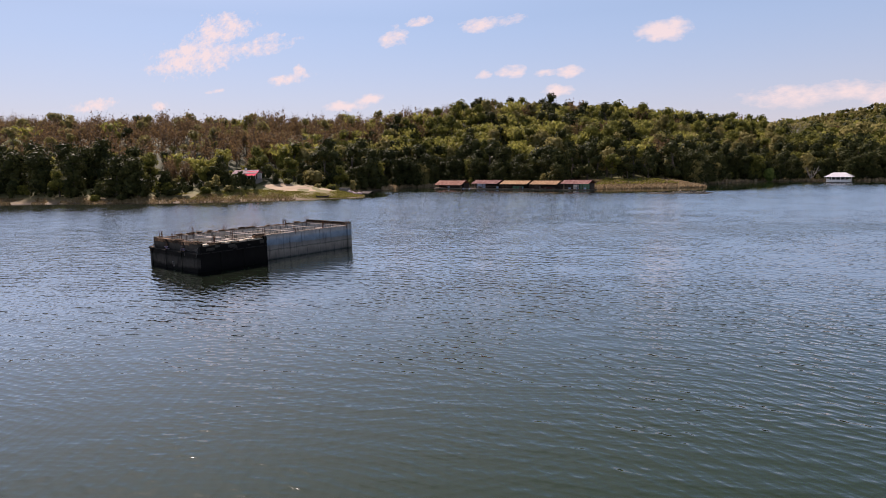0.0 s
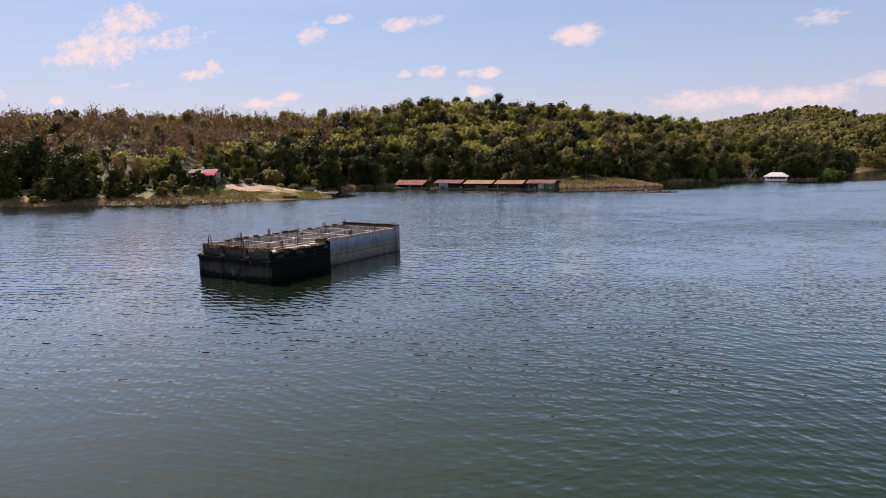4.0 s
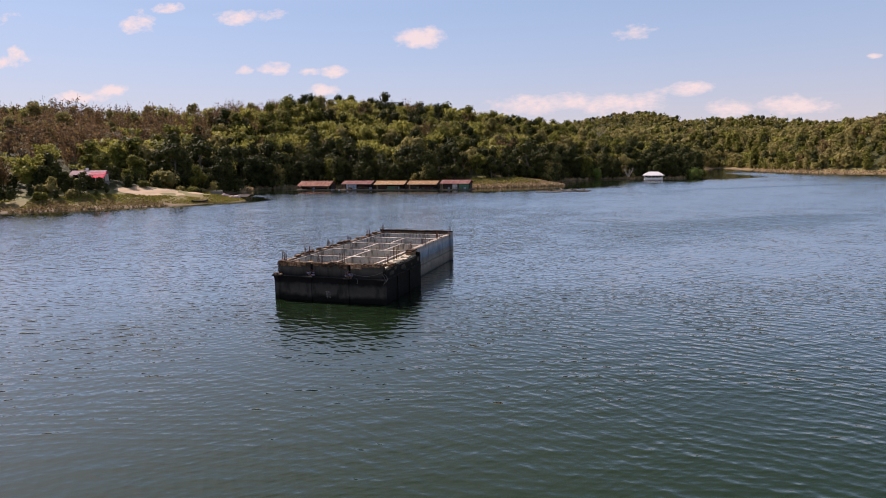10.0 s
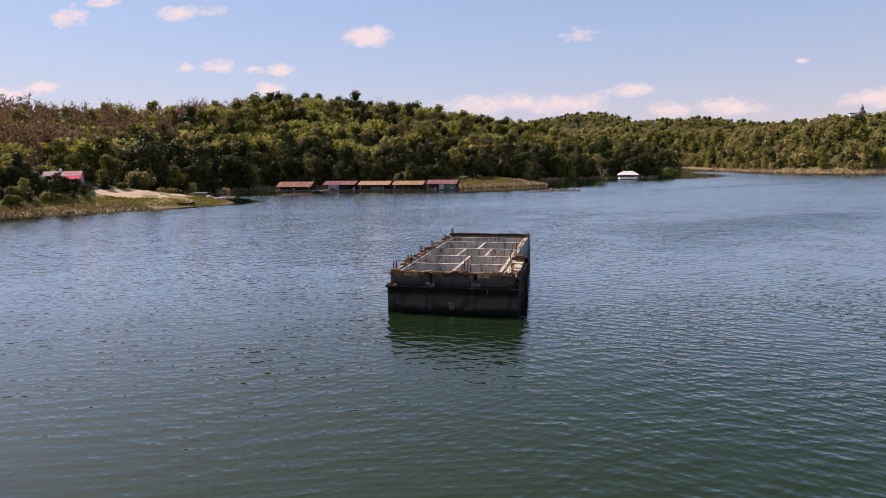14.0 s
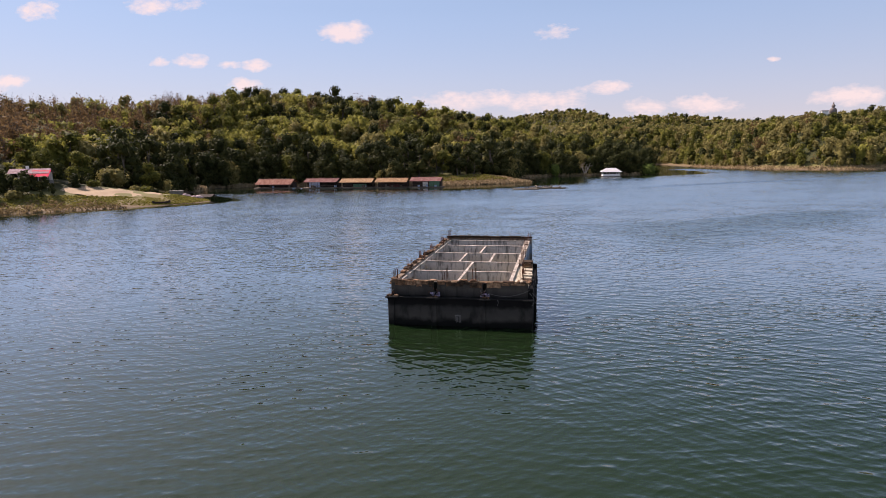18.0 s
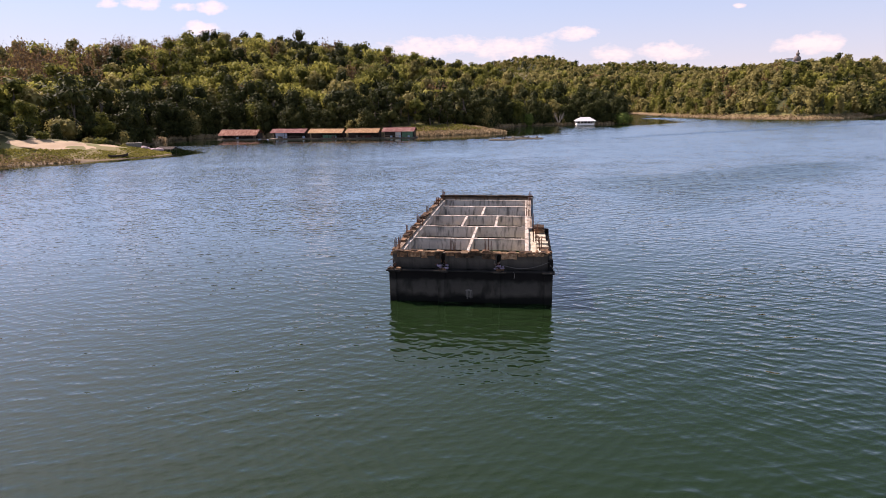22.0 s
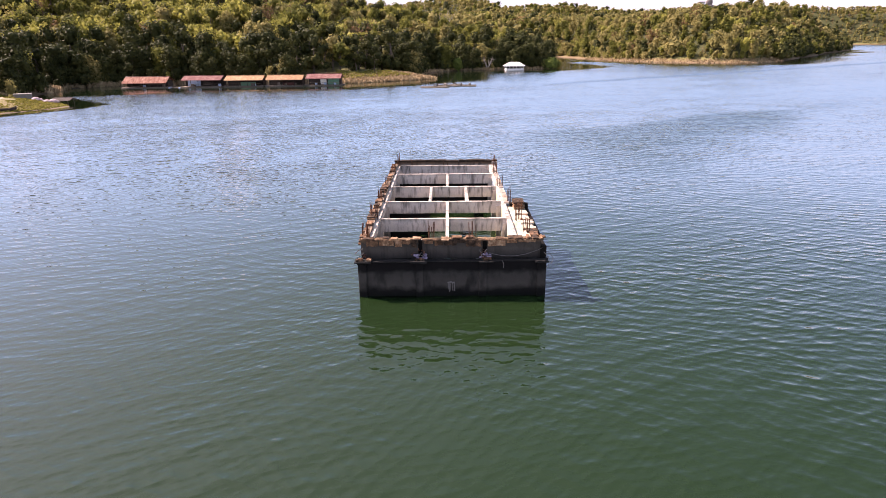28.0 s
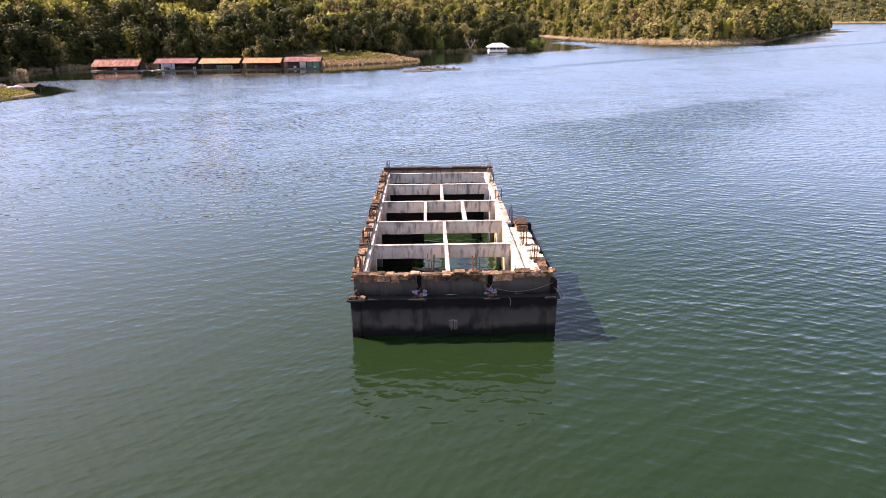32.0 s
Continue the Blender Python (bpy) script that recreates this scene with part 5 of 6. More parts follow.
def pavilion():
    """A floating house with a hipped pale roof."""
    t = thing("floating_pavilion", "floating white house with a pale hipped metal roof", "pavilion", (31.2, 271.0, -0.3))
    w, d = 4.0, 3.4
    t.scale = (1, 1, 0.84)
    for k in range(6):
        part("float_pole", one_rod((-w - 0.4, -d + k * 2 * d / 5, 0.35), (w + 0.4, -d + k * 2 * d / 5, 0.35), 0.32, sides=8), M_BAMBOO, t)
    part("deck", one_box(-w - 0.3, w + 0.3, -d - 0.3, d + 0.3, 0.62, 0.8, 0.01, 1.0, 0.02), M_WHITEPAINT, t)
    for s in (-1, 1):
        part("low_wall", one_box(-w, w, s * d - 0.06, s * d + 0.06, 0.8, 1.7, 0, 0, 0.02), M_WHITEPAINT, t)
        part("low_wall", one_box(s * w - 0.06, s * w + 0.06, -d + 0.07, d - 0.07, 0.8, 1.7, 0, 0, 0.02), M_WHITEPAINT, t)
    part("inner_room", one_box(-w + 1.0, w - 1.0, -d + 1.2, d - 0.6, 0.8, 3.1, 0, 0, 0.03), M_DARK, t, "dark inner room")
    for i in range(6):
        x = -w + 2 * w * i / 5
        for y in (-d, d):
            part("post", one_box(x - 0.12, x + 0.12, y - 0.12, y + 0.12, 0.8, 3.2, 0, 0, 0.02), M_WHITEPAINT, t)
    bm = bmesh.new()
    lo = [bm.verts.new(c) for c in ((-w - 1, -d - 1, 3.05), (w + 1, -d - 1, 3.05), (w + 1, d + 1, 3.05), (-w - 1, d + 1, 3.05))]
    hi = [bm.verts.new(c) for c in ((-w * 0.55, 0, 5.1), (w * 0.55, 0, 5.1))]
    for f in ((lo[0], lo[1], hi[1], hi[0]), (lo[1], lo[2], hi[1]), (lo[2], lo[3], hi[0], hi[1]), (lo[3], lo[0], hi[0]), lo[::-1]):
        bm.faces.new(f)
    roof = part("roof", bm, M_TIN_WHITE, t, "pale hipped roof")
    for s in (-1, 1):
        part("fascia", one_box(-w - 1.02, w + 1.02, s * (d + 1) - 0.05, s * (d + 1) + 0.05, 2.92, 3.06), M_WHITEPAINT, roof)
    return t


pavilion()


def fish_raft(x, y, turn, n, label, seed):
    r = random.Random(seed)
    t = thing("fish_raft", label, "raft", (x, y, -0.1), "fish rafts")
    t.rotation_euler = (0, 0, radians(turn))
    for k in range(n):
        part("float_pole", one_rod((-4, -2.4 + 4.8 * k / (n - 1), 0.12 + r.uniform(-0.04, 0.1)), (4 + r.uniform(-0.5, 0.5), -2.4 + 4.8 * k / (n - 1) + r.uniform(-0.3, 0.3), 0.2), 0.17, 0.13, sides=6), M_BAMBOO, t)
    for k in range(4):
        part("cross_pole", one_rod((-3.6 + 2.4 * k, -2.6, 0.38), (-3.6 + 2.4 * k, 2.6, 0.38), 0.1, sides=5), M_BAMBOO, t)
    for k in range(3):
        a = r.uniform(-3, 3)
        part("drum", one_rod((a, r.uniform(-2, 2), 0.35), (a, 1.0, 0.75), 0.26, sides=8), r.choice([M_DARK, M_BAMBOO]), t)
    return t


fish_raft(-4.3, 160.5, 6, 7, "low bamboo fish raft floating on the lake", 1)
fish_raft(4.3, 166.5, -4, 6, "low bamboo raft with drums and a leaning pole", 2)
pole_raft = fish_raft(0.6, 168.8, 20, 4, "small raft carrying a long leaning bamboo pole", 3)
part("leaning_pole", one_rod((-1.8, -1.0, 0.2), (3.0, 0.5, 4.2), 0.06, 0.03, sides=5), M_BAMBOO, pole_raft)


# ---------------------------------------------------------------- single trees, palm, bushes
def ground_at(x, y):
    return float(height(np.array([float(x)]), np.array([float(y)]))[0])


def tree_thing(name, arrays, mats, label, category, at, scale=1.0, turn=0.0, group=""):
    (tv, tf, tk), (cv, cf, ck) = arrays
    t = thing(name, label, category, at, group)
    t.rotation_euler, t.scale = (0, 0, turn), (scale, scale, scale)
    a = new("trunk", flat_mesh("trunk", tv, tf, mats, tk))
    c = new("crown", flat_mesh("crown", cv, cf, mats, ck))
    a.parent = c.parent = t
    return t


def place_trees(proto_list, places, label, group):
    """places: x, y, scale. The first of each prototype is built, the others are copies."""
    made = {}
    r = random.Random(11)
    for i, (x, y, s) in enumerate(places):
        k = i % len(proto_list)
        z, turn = ground_at(x, y) - 0.1, r.uniform(0, 6.28)
        if k not in made:
            made[k] = tree_thing("tree", proto_list[k], LEAVES, label, "tree", (x, y, z), s, turn, group)
        else:
            t = copy_thing(made[k], pose(x, y, z, 0, 0, math.degrees(turn)))
            t.scale = (s, s, s)


near = kinds_of("near")
shore_rng = np.random.default_rng(77)
sx, sy = spots(shore_rng, -125, 70, 120, 420, 5.6)
sd = land_distance(sx, sy)
ok = (sd > 2.5) & (sd < 12.5) & ~clearing(sx, sy) & (sy > 135)
front = [(float(a), float(c), float(shore_rng.uniform(0.62, 1.12))) for a, c in zip(sx[ok], sy[ok])]
place_trees(near["wall"], front[0::3] + front[1::3] + front[2::6], "creeper-hung tree at the lake edge, dark green deepened with shade", "trees along the shore")
place_trees(near["wall_mid"], front[5::12], "mid-green broad-leaved tree at the lake edge", "trees along the shore")
place_trees(near["wall_olive"], front[11::12], "olive-green tree at the lake edge", "trees along the shore")
place_trees(near["wall"], [(-139, 60, 1.12), (-144, 57, 1.0), (-160, 50, 0.95), (-176, 47, 1.25), (-186, 42, 1.3), (-196, 40, 1.35), (-214, 33, 1.3), (-186, 60, 1.3), (-205, 55, 1.4), (-133, 68, 0.6), (-168, 64, 1.2), (-175, 60, 1.25), (-113, 106, 0.36), (-127, 82, 0.5), (-131, 86, 0.62), (-115, 97, 0.3), (-117, 86.3, 0.34), (-122.5, 83.5, 0.4), (-126, 84, 0.5), (-232, 28, 1.3), (-250, 30, 1.3), (-150, 66, 0.8)],
            "large dark shade tree above the village bank", "village trees")
place_trees(near["mid"][1:3], [(-152, 60, 0.8), (-147, 66, 0.75), (-127, 101, 0.7), (-134, 104, 0.9), (-126, 112, 0.85), (-116, 128, 0.7), (-158, 75, 1.0), (-163, 47, 0.75)],
            "round green tree beside the village houses", "village trees")
place_trees(near["bamboo"][:2], [(-134, 83, 1.0), (-138, 92, 1.0), (-131, 80, 0.85)], "tall feathery bamboo clump behind the bank", "village trees")
place_trees(near["brown"][:2], [(-146, 77, 0.85), (-136, 77, 0.75), (-139, 72, 0.8)], "half-bare greyish tree in the village", "village trees")


def round_bush(x, y, w, h, leaf, label, seed, n=420):
    rng = np.random.default_rng(seed)
    pieces = []
    for i in range(6):
        a = i * 1.05
        c = np.array([math.cos(a) * w * 0.2, math.sin(a) * w * 0.2, h * (0.42 + 0.12 * (i % 2))])
        rr = np.array([w * 0.33, w * 0.33, h * 0.42])
        pieces.append(core(rng, c, rr * 0.8, 0))
        q = ball_points(rng, n // 6)
        pieces.append(cards(rng, c + q * rr * rng.uniform(0.85, 1.08, len(q))[:, None], q, 0.42, 0))
    stems = gather([stick((0, 0, -0.3), (math.cos(k) * w * 0.2, math.sin(k) * w * 0.2, h * 0.5), 0.08, 0.03, 0) for k in range(5)])
    v, f, k = gather(pieces)
    t = thing("bush", label, "bush", (x, y, ground_at(x, y) - 0.05), "bushes on the banks")
    a = new("stems", flat_mesh("stems", *stems[:2], [M_BARK]))
    c = new("crown", flat_mesh("crown", v, f, [leaf]))
    a.parent = c.parent = t


round_bush(-122, 119.5, 8.7, 6.4, LEAF_OLIVE, "large round olive-coloured bush on the grass", 1)
round_bush(51.0, 287.0, 8.0, 6.4, LEAF_BUSH, "bright green rounded bush at the water's edge", 2)
round_bush(55, 297, 6.0, 4.5, LEAF_MID, "green bush at the water's edge", 3)
round_bush(4.5, 273.5, 4.5, 6.5, LEAF_BUSH, "slender light green sapling by the shore", 4)
for i, (bx, by, bw) in enumerate(((-120.5, 86.5, 3.6), (-116.5, 88.0, 3.0), (-124, 87, 3.4), (-112, 100, 3.0), (-107, 109, 2.4), (-104, 113, 2.2), (-110, 118, 3.5), (-101, 115, 1.8), (-128, 67, 4.0), (-120, 74, 3.4), (-116, 80, 3.2), (-138, 56, 3.5), (-146, 51, 3.2), (-124, 78, 4.2), (-131, 74, 3.8))):
    round_bush(bx, by, bw, bw * 0.65, (LEAF_MID, LEAF_OLIVE, LEAF_DARK)[i % 3], "low green shrub on the grassy bank", 20 + i, 180)


def palm(x, y, h):
    rng = np.random.default_rng(8)
    t = thing("palm_tree", "tall coconut palm with drooping fronds above the bank", "palm tree", (x, y, ground_at(x, y) - 0.1))
    bm = bmesh.new()
    pts = [Vector((0.6 * math.sin(k * 0.3), 0.2 * k * 0.2, h * k / 6)) for k in range(7)]
    for k, (a, c) in enumerate(zip(pts, pts[1:])):
        rod(bm, a, c, 0.26 - 0.015 * k, 0.25 - 0.015 * (k + 1), 7)
    part("trunk", bm, M_BARK, t)
    for k in range(16):
        a, up = k * 2.4, rng.uniform(-0.1, 0.9)
        way = Vector((math.cos(a), math.sin(a), 0))
        bm = bmesh.new()
        spine = [pts[-1] + way * (4.2 * s) + Vector((0, 0, up * 2.6 * s - 3.4 * s * s)) for s in np.linspace(0, 1, 9)]
        tube(bm, spine, 0.035, 3)
        cross = Vector((-way.y, way.x, 0))
        for s in range(1, 9):
            for side in (-1, 1):
                c = spine[s]
                ln = 1.0 * math.sin(math.pi * (s + 1) / 11) + 0.2
                v = [bm.verts.new(q) for q in (c - way * 0.2, c + way * 0.2, c + cross * side * ln + way * 0.35 - Vector((0, 0, 0.45 * ln)))]
                bm.faces.new(v)
        part("frond", bm, LEAF_MID, t)


palm(-212, 49.5, 17.0)


def ridge_tree():
    """The flat-topped, almost bare tree on the ridge."""
    rng = np.random.default_rng(3)
    t = thing("bare_tree", "spreading pale tree with thin foliage on the ridge", "tree", (-3, 372, ground_at(-3, 372) - 0.2))
    trunk = [stick((0, 0, 0), (0.6, 0, 9), 0.5, 0.35, 0)]
    crown = []
    for k in range(14):
        a = k * 2.4
        tip = np.array([math.cos(a) * rng.uniform(3, 8.5), math.sin(a) * rng.uniform(3, 8), rng.uniform(13.0, 16.5)])
        trunk.append(stick((0.6, 0, rng.uniform(7, 9)), tip, 0.22, 0.06, 0))
        for j in range(3):
            trunk.append(stick(tip * 0.85, tip + rng.normal(scale=1.6, size=3), 0.07, 0.03, 0, 3))
        q = ball_points(rng, 26)
        crown.append(cards(rng, tip + q * np.array([2.2, 2.2, 0.7]), q, 0.42, 0))
    a = new("trunk", flat_mesh("trunk", *gather(trunk)[:2], [M_DEAD]))
    c = new("crown", flat_mesh("crown", *gather(crown)[:2], [LEAF_OLIVE]))
    a.parent = c.parent = t


ridge_tree()


def dead_shrub(x, y):
    rng = np.random.default_rng(4)
    pieces = []
    for k in range(12):
        a = k * 2.4
        tip = np.array([math.cos(a) * 2.4, math.sin(a) * 2.0, rng.uniform(3, 6)])
        pieces.append(stick((0, 0, -0.2), tip, 0.11, 0.04, 0, 4))
        for j in range(3):
            pieces.append(stick(tip * rng.uniform(0.5, 0.9), tip + rng.normal(scale=0.9, size=3), 0.05, 0.02, 0, 3))
    tagged(new("dead_shrub", flat_mesh("dead_shrub", *gather(pieces)[:2], [M_DEAD])), "leafless pale shrub standing at the lake edge", "shrub").location = (x, y, ground_at(x, y))


dead_shrub(19.5, 283.5)


def grass(name, label, mat, n, seed, where, tall, wide=0.3):
    """Tufts of standing blades scattered over one bank."""
    rng = np.random.default_rng(seed)
    x0, x1, y0, y1 = where[:4]
    x, y = rng.uniform(x0, x1, n), rng.uniform(y0, y1, n)
    d = land_distance(x, y)
    ok = (d > where[4]) & (d < where[5]) & where[6](x, y)
    x, y = x[ok], y[ok]
    z = height(x, y) - 0.1
    k = len(x)
    a, h, lean = rng.uniform(0, 6.28, k), tall * rng.uniform(0.4, 1.25, k), rng.normal(scale=0.35, size=(k, 2))
    w = wide * rng.uniform(0.6, 1.5, k)
    base = np.stack([x, y, z], 1)
    side = np.stack([np.cos(a) * w, np.sin(a) * w, 0 * a], 1)
    tip = base + np.stack([lean[:, 0] * h, lean[:, 1] * h, h], 1)
    v = np.stack([base - side, base + side, tip + side * 0.9, tip - side * 0.9], 1).reshape(-1, 3)
    b = np.arange(k)[:, None] * 4
    tagged(new(name, flat_mesh(name, v, np.concatenate([b + [0, 1, 2], b + [0, 2, 3]]), [mat])), label, "grass", kind="stuff")


anywhere = lambda x, y: x > -9999
grass("bank_grass", "yellow-green grass on the village bank", GRASS, 150000, 1, (-175, -80, 30, 130, 0.7, 13, lambda x, y: (y > 71 + 4 * np.sin(x * 0.7)) & ((land_distance(x, y) < 10.5) | (y > 97)) & ((land_distance(x, y) > 2.4) | (y > 92)) & ~((land_distance(x, y) > 9.5) & (x > -124) & (y > 90) & (y < 117))), 0.3, 0.17)
grass("bank_reeds", "dry brown reeds along the village shore", GRASS_DRY, 90000, 2, (-240, -95, -10, 90, 0.1, 7, lambda x, y: rough(x * 2.3, y * 2.3) > -0.25), 0.5, 0.2)
grass("spit_grass", "dry tan grass on the spit beside the houseboats", GRASS_TAN, 16000, 3, (-46, 0, 180, 216, 0.1, 14, lambda x, y: y < 232), 0.8)
grass("spit_weeds", "green weeds on top of the spit", GRASS, 4500, 4, (-40, -14, 188, 208, 5, 16, anywhere), 1.0)
grass("shore_grass", "dry grass at the foot of the wood", GRASS_TAN, 14000, 5, (-125, -40, 150, 195, 0.0, 4, anywhere), 1.3)
grass("far_shore_grass", "dry grass by the floating house", GRASS_TAN, 9000, 6, (-14, 66, 225, 310, 0.0, 3, anywhere), 1.1)
grass("headland_grass", "tan grass round the headland", GRASS_TAN, 22000, 7, (90, 208, 330, 460, 0.0, 7, anywhere), 0.7, 0.35)


# ---------------------------------------------------------------- the village
def village_house():
    x, y = -121.0, 90.5
    t = thing("village_house", "small open house with a grey roof and a bright red awning", "house", (x, y, ground_at(x, y) + 0.5))
    t.rotation_euler, t.scale = (0, 0, radians(30)), (0.74, 0.74, 0.74)
    part("floor_slab", one_box(-5.5, 5.5, -3.2, 3.2, -1.9, 0.3, 0.02, 1.0), M_CONCRETE, t)
    for px in (-5.2, -2.6, 0, 2.6, 5.2):
        for py in (-3.0, 3.0):
            part("post", one_box(px - 0.1, px + 0.1, py - 0.1, py + 0.1, 0.3, 2.9), M_WHITEPAINT, t)
    part("back_wall", one_box(-5.2, 5.2, 2.85, 3.0, 0.3, 2.9), M_WHITEPAINT, t)
    # darker plank colour here stands in for shade on a white wall
    side = part("side_wall", one_box(0.6, 5.2, -1.4, -1.25, 0.3, 2.7), M_WOOD, t)
    part("door", one_box(1.4, 2.3, -1.46, -1.4, 0.3, 2.3), M_DARK, side)
    part("window", one_box(3.2, 4.4, -1.46, -1.4, 1.2, 2.2), M_DARK, side)
    for s in (-1, 1):
        bm = bmesh.new()
        roof_sheet(bm, -6.0, 5.9, s * 3.9, 2.75, 0, 4.3, 0.05, 20)
        bmesh.ops.recalc_face_normals(bm, faces=bm.faces)
        part("roof_sheet", bm, M_ROSETIN, t, "faded pinkish roof sheet")
    bm = bmesh.new()
    roof_sheet(bm, 0.6, 6.2, -6.0, 1.7, -1.6, 3.7, 0.05, 10)
    bmesh.ops.recalc_face_normals(bm, faces=bm.faces)
    awning = part("awning", bm, M_REDTIN, t, "bright red awning")
    for px in (1.4, 5.6):
        part("awning_post", one_rod((px, -5.6, -2.6), (px, -5.6, 1.95), 0.06, sides=6), M_WHITEPAINT, awning)
    part("water_tank", one_rod((-1.0, 0.4, 4.2), (-1.0, 0.4, 5.2), 0.5, sides=12), M_WHITEPAINT, t)


village_house()


def back_house(x, y, w, d, label, turn):
    t = thing("house", label, "house", (x, y, ground_at(x, y) - 0.2), "village houses")
    t.rotation_euler = (0, 0, radians(turn))
    walls = part("walls", one_box(-w / 2, w / 2, -d / 2, d / 2, -0.6, 3.0, 0, 0, 0.02), M_WHITEPAINT, t)
    for s in (-1, 1):
        bm = bmesh.new()
        roof_sheet(bm, -w / 2 - 0.6, w / 2 + 0.6, s * (d / 2 + 0.7), 2.8, 0, 4.6, 0.05, 16)
        bmesh.ops.recalc_face_normals(bm, faces=bm.faces)
        part("roof_sheet", bm, M_TIN_WHITE, t)
    for k in (-0.25, 0.25):
        part("window", one_box(k * w - 0.6, k * w + 0.6, -d / 2 - 0.05, -d / 2 + 0.02, 1.0, 2.1), M_DARK, walls)
    part("door", one_box(-0.45, 0.45, -d / 2 - 0.05, -d / 2 + 0.02, 0.0, 2.0), M_DARK, walls)


back_house(-183, 74, 9, 6, "white village house with a pale metal roof among trees", 60)


def yard(x, y, d):
    return (d > 9.5 + 1.2 * np.sin(x * 0.5)) & (d < 19 + 2 * np.sin(y * 0.4)) & (y > 90) & (y < 117) & (x > -124) & (x < -96)


def village_yard():
    xs, ys = np.meshgrid(np.arange(-126, -94, 1.0), np.arange(86, 120, 1.0))
    zs = height(xs, ys) + 0.05
    keep = yard(xs, ys, land_distance(xs, ys))
    ny, nx = xs.shape
    quads = [(i * nx + j, i * nx + j + 1, (i + 1) * nx + j + 1, (i + 1) * nx + j) for i in range(ny - 1) for j in range(nx - 1)
             if keep[i, j] and keep[i + 1, j + 1] and keep[i, j + 1] and keep[i + 1, j]]
    tagged(new("bare_earth", flat_mesh("bare_earth", np.stack([xs, ys, zs], -1).reshape(-1, 3), quads, [M_SAND])), "bare sandy yard in front of the village", "ground", kind="structure")


village_yard()


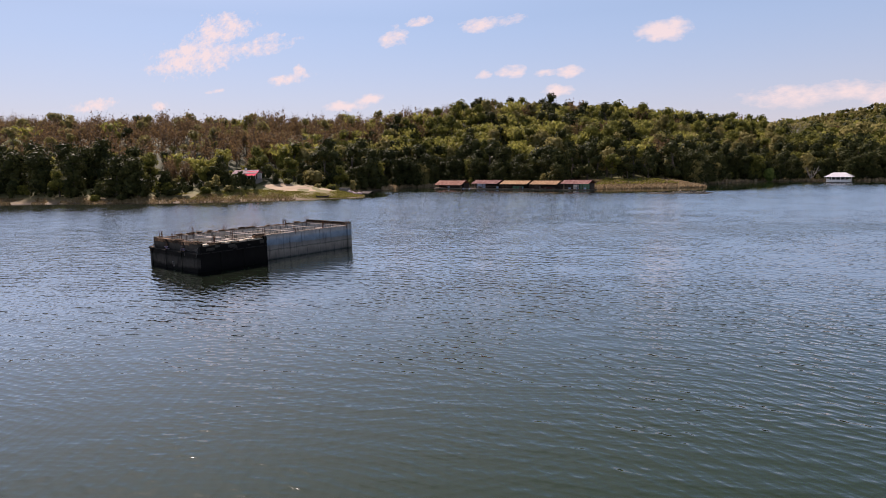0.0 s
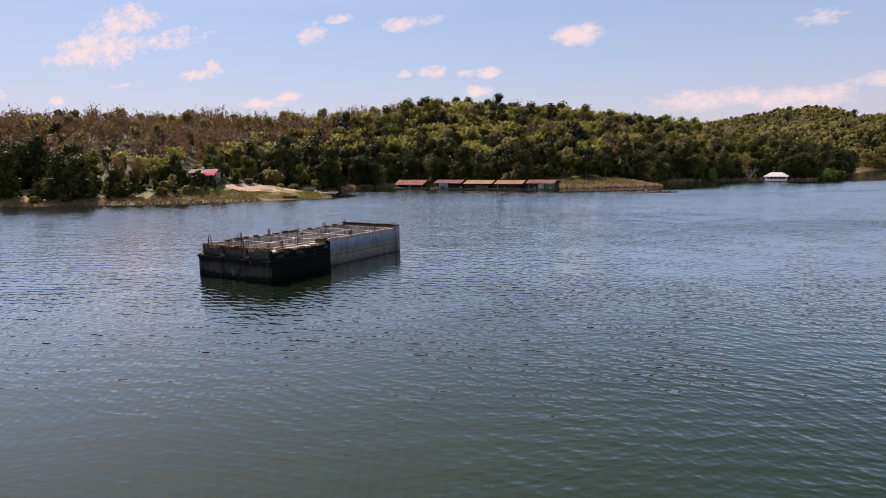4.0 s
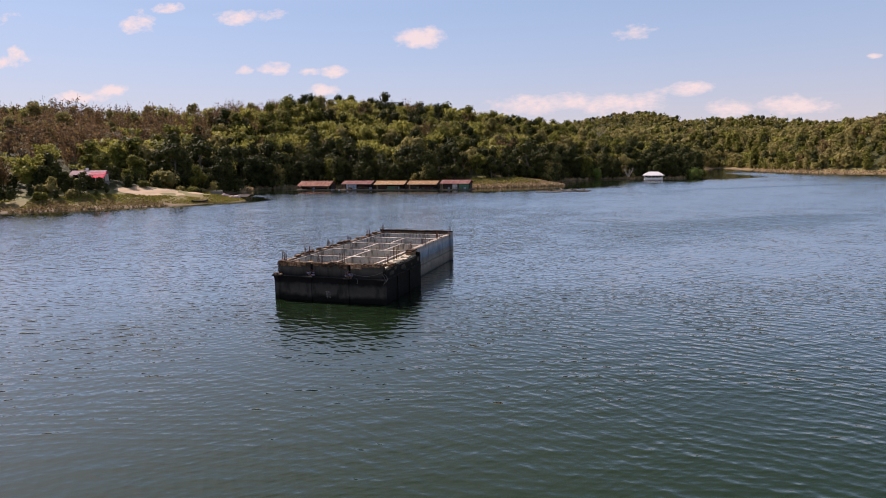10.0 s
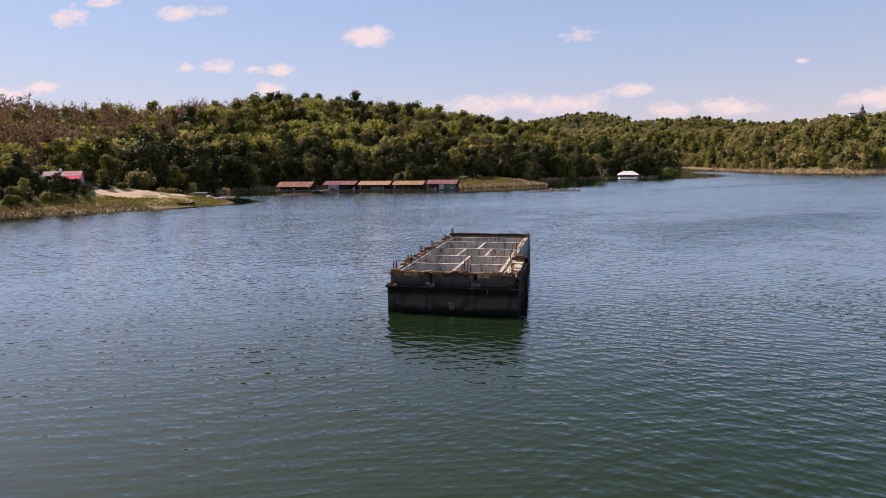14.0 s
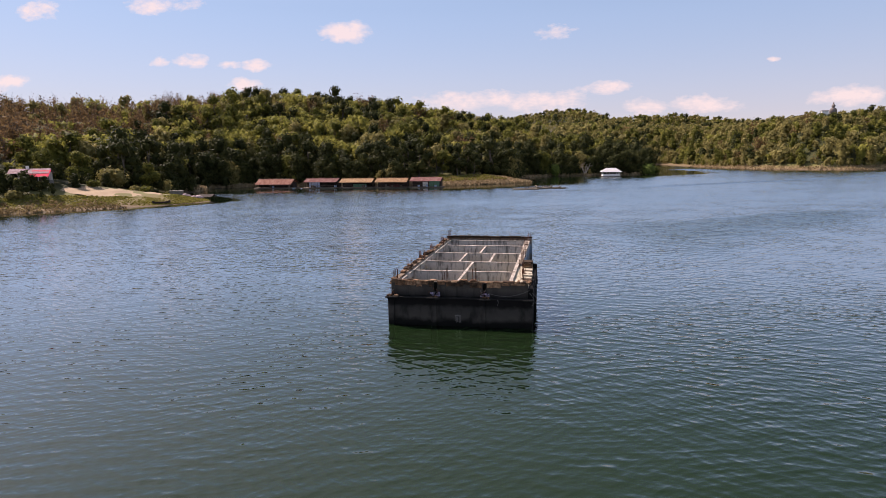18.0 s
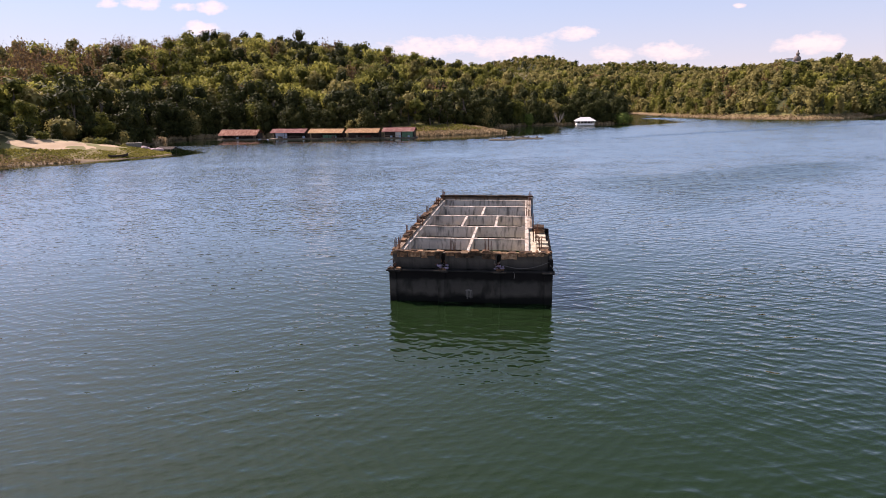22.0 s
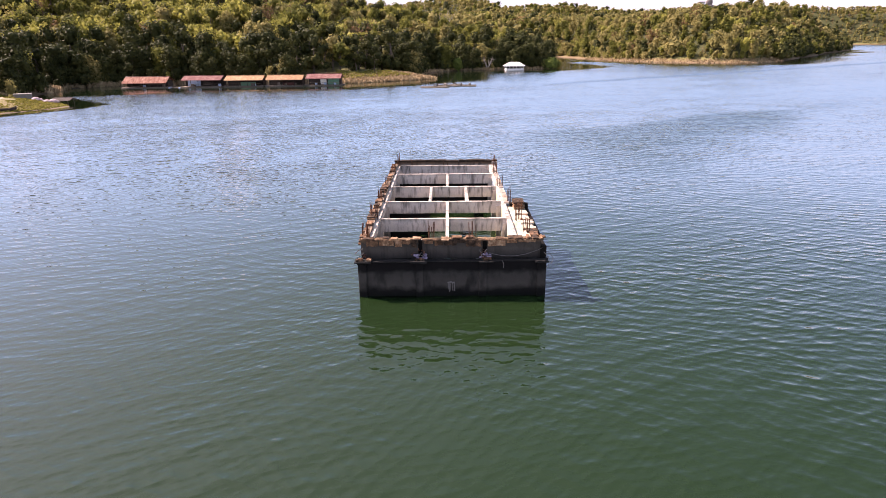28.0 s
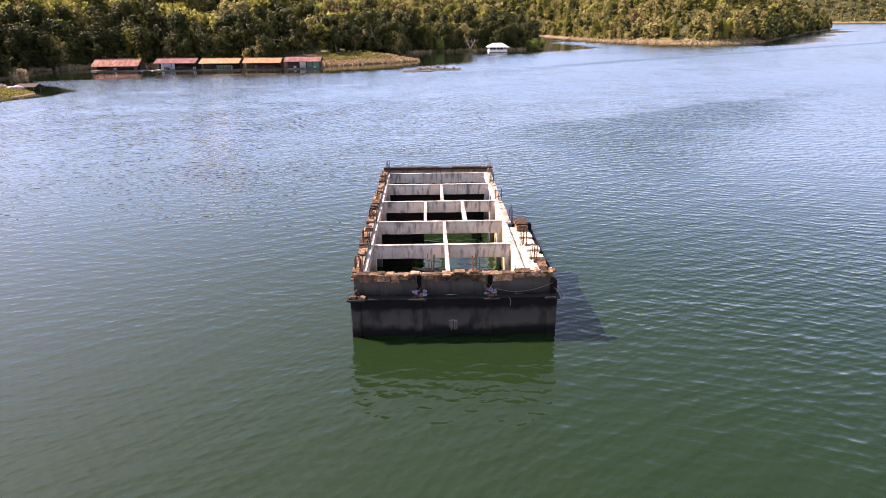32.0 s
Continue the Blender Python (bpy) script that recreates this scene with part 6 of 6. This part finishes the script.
def shore_things():
    x, y = -96.5, 112.0
    z = ground_at(x, y)
    t = thing("concrete_block", "grey concrete tank half sunk in the grass", "concrete block", (x, y, z - 0.3))
    t.rotation_euler = (0, 0, radians(30))
    part("body", one_box(-1.7, 1.7, -0.9, 0.9, 0, 1.4, 0.03, 0.5, 0.04), M_CONCRETE, t)
    part("lid", one_box(-1.8, 1.8, -1.0, 1.0, 1.4, 1.55, 0.02, 0.6, 0.02), M_CONCRETE, t)
    r = random.Random(4)
    for k in range(7):
        px, py = -92.3 + r.uniform(-1.8, 1.8), 112.6 + r.uniform(-1.3, 1.3)
        s = r.uniform(0.5, 1.0)
        bm = bmesh.new()
        got = bmesh.ops.create_icosphere(bm, subdivisions=2, radius=s)["verts"]
        for v in got:
            v.co = Vector((v.co.x * 1.3, v.co.y, v.co.z * 0.7)) * (1 + 0.28 * noise.noise(v.co * 2.2 + Vector((k, 0, 0))))
        ob = part("sack", bm, M_PINK)
        ob.location = (px, py, ground_at(px, py) + s * 0.35)
        tagged(ob, "bulging pinkish sack in a heap on the shore", "sack", "heap of sacks")
    # small shelter on poles at the tip
    t = thing("shelter", "small thatched shelter on thin poles at the spit", "shelter", (-90.5, 117.0, ground_at(-90.5, 117.0) - 0.4))
    for px in (-1.6, 1.6):
        for py in (-1.2, 1.2):
            part("post", one_rod((px, py, 0), (px, py, 1.45), 0.06, sides=5), M_WOOD, t)
    for s in (-1, 1):
        bm = bmesh.new()
        roof_sheet(bm, -2.3, 2.3, s * 1.7, 1.3, 0, 1.9, 0.1, 10)
        bmesh.ops.recalc_face_normals(bm, faces=bm.faces)
        part("roof", bm, M_DARKWOOD, t)
    # a long wooden boat drawn up on the grass
    for bx, by, turn, ln in ((-91.0, 97.5, 48, 4.2),):
        bm = bmesh.new()
        rows = []
        for i in range(11):
            u = i / 10
            w = 0.62 * math.sin(math.pi * (0.06 + 0.88 * u)) ** 0.6
            up = 0.35 * (2 * u - 1) ** 4
            xx = (u - 0.5) * ln
            rows.append([bm.verts.new(c) for c in ((xx, -w, 0.5 + up), (xx, -w * 0.6, 0.05 + up * 0.6), (xx, w * 0.6, 0.05 + up * 0.6), (xx, w, 0.5 + up),
                                                   (xx, w * 0.85, 0.48 + up), (xx, w * 0.5, 0.14 + up * 0.6), (xx, -w * 0.5, 0.14 + up * 0.6), (xx, -w * 0.85, 0.48 + up))])
        for p, q in zip(rows, rows[1:]):
            for i in range(8):
                bm.faces.new((p[i], p[(i + 1) % 8], q[(i + 1) % 8], q[i]))
        bm.faces.new(rows[0][::-1])
        bm.faces.new(rows[-1])
        t = thing("rowing_boat", "dark wooden boat drawn up on the grassy shore", "boat", (bx, by, ground_at(bx, by) - 0.02))
        t.rotation_euler = (0, 0, radians(turn))
        hull = part("hull", bm, M_DARKWOOD, t)
        for k in (-0.2, 0.2):
            part("thwart", one_box(k * ln - 0.12, k * ln + 0.12, -0.45, 0.45, 0.4, 0.45), M_WOOD, hull)


shore_things()


def hill_statue():
    """The seated statue on the far hill, one plain mesh, and the low hall beside it."""
    x, y = 636.0, 1570.0
    z = 87.0
    bm = bmesh.new()
    for cz, rx, ry, rz in ((4, 15, 10, 5), (13, 8.5, 6, 9), (25, 4.0, 4.0, 4.5), (31, 1.4, 1.4, 3.5)):
        got = bmesh.ops.create_uvsphere(bm, u_segments=16, v_segments=10, radius=1.0)["verts"]
        bmesh.ops.transform(bm, verts=got, matrix=Matrix.Translation((0, 0, cz)) @ Matrix.Diagonal((rx, ry, rz, 1)))
    box(bm, -19, 19, -13, 13, -16, 1, 0, 0, 0.4)
    ob = part("statue", bm, M_GREYTIN)
    ob.location = (x, y, z)
    tagged(ob, "large grey seated statue on top of the far hill", "statue")
    t = thing("temple_hall", "low white hall beside the hilltop statue", "temple", (x - 20, y - 4, z))
    part("walls", one_box(-7, 7, -5, 5, -16, 13, 0, 0, 0.2), M_WHITEPAINT, t)
    part("roof", one_box(-8, 8, -6, 6, 13, 15, 0, 0, 0.5), M_GREYTIN, t)


hill_statue()
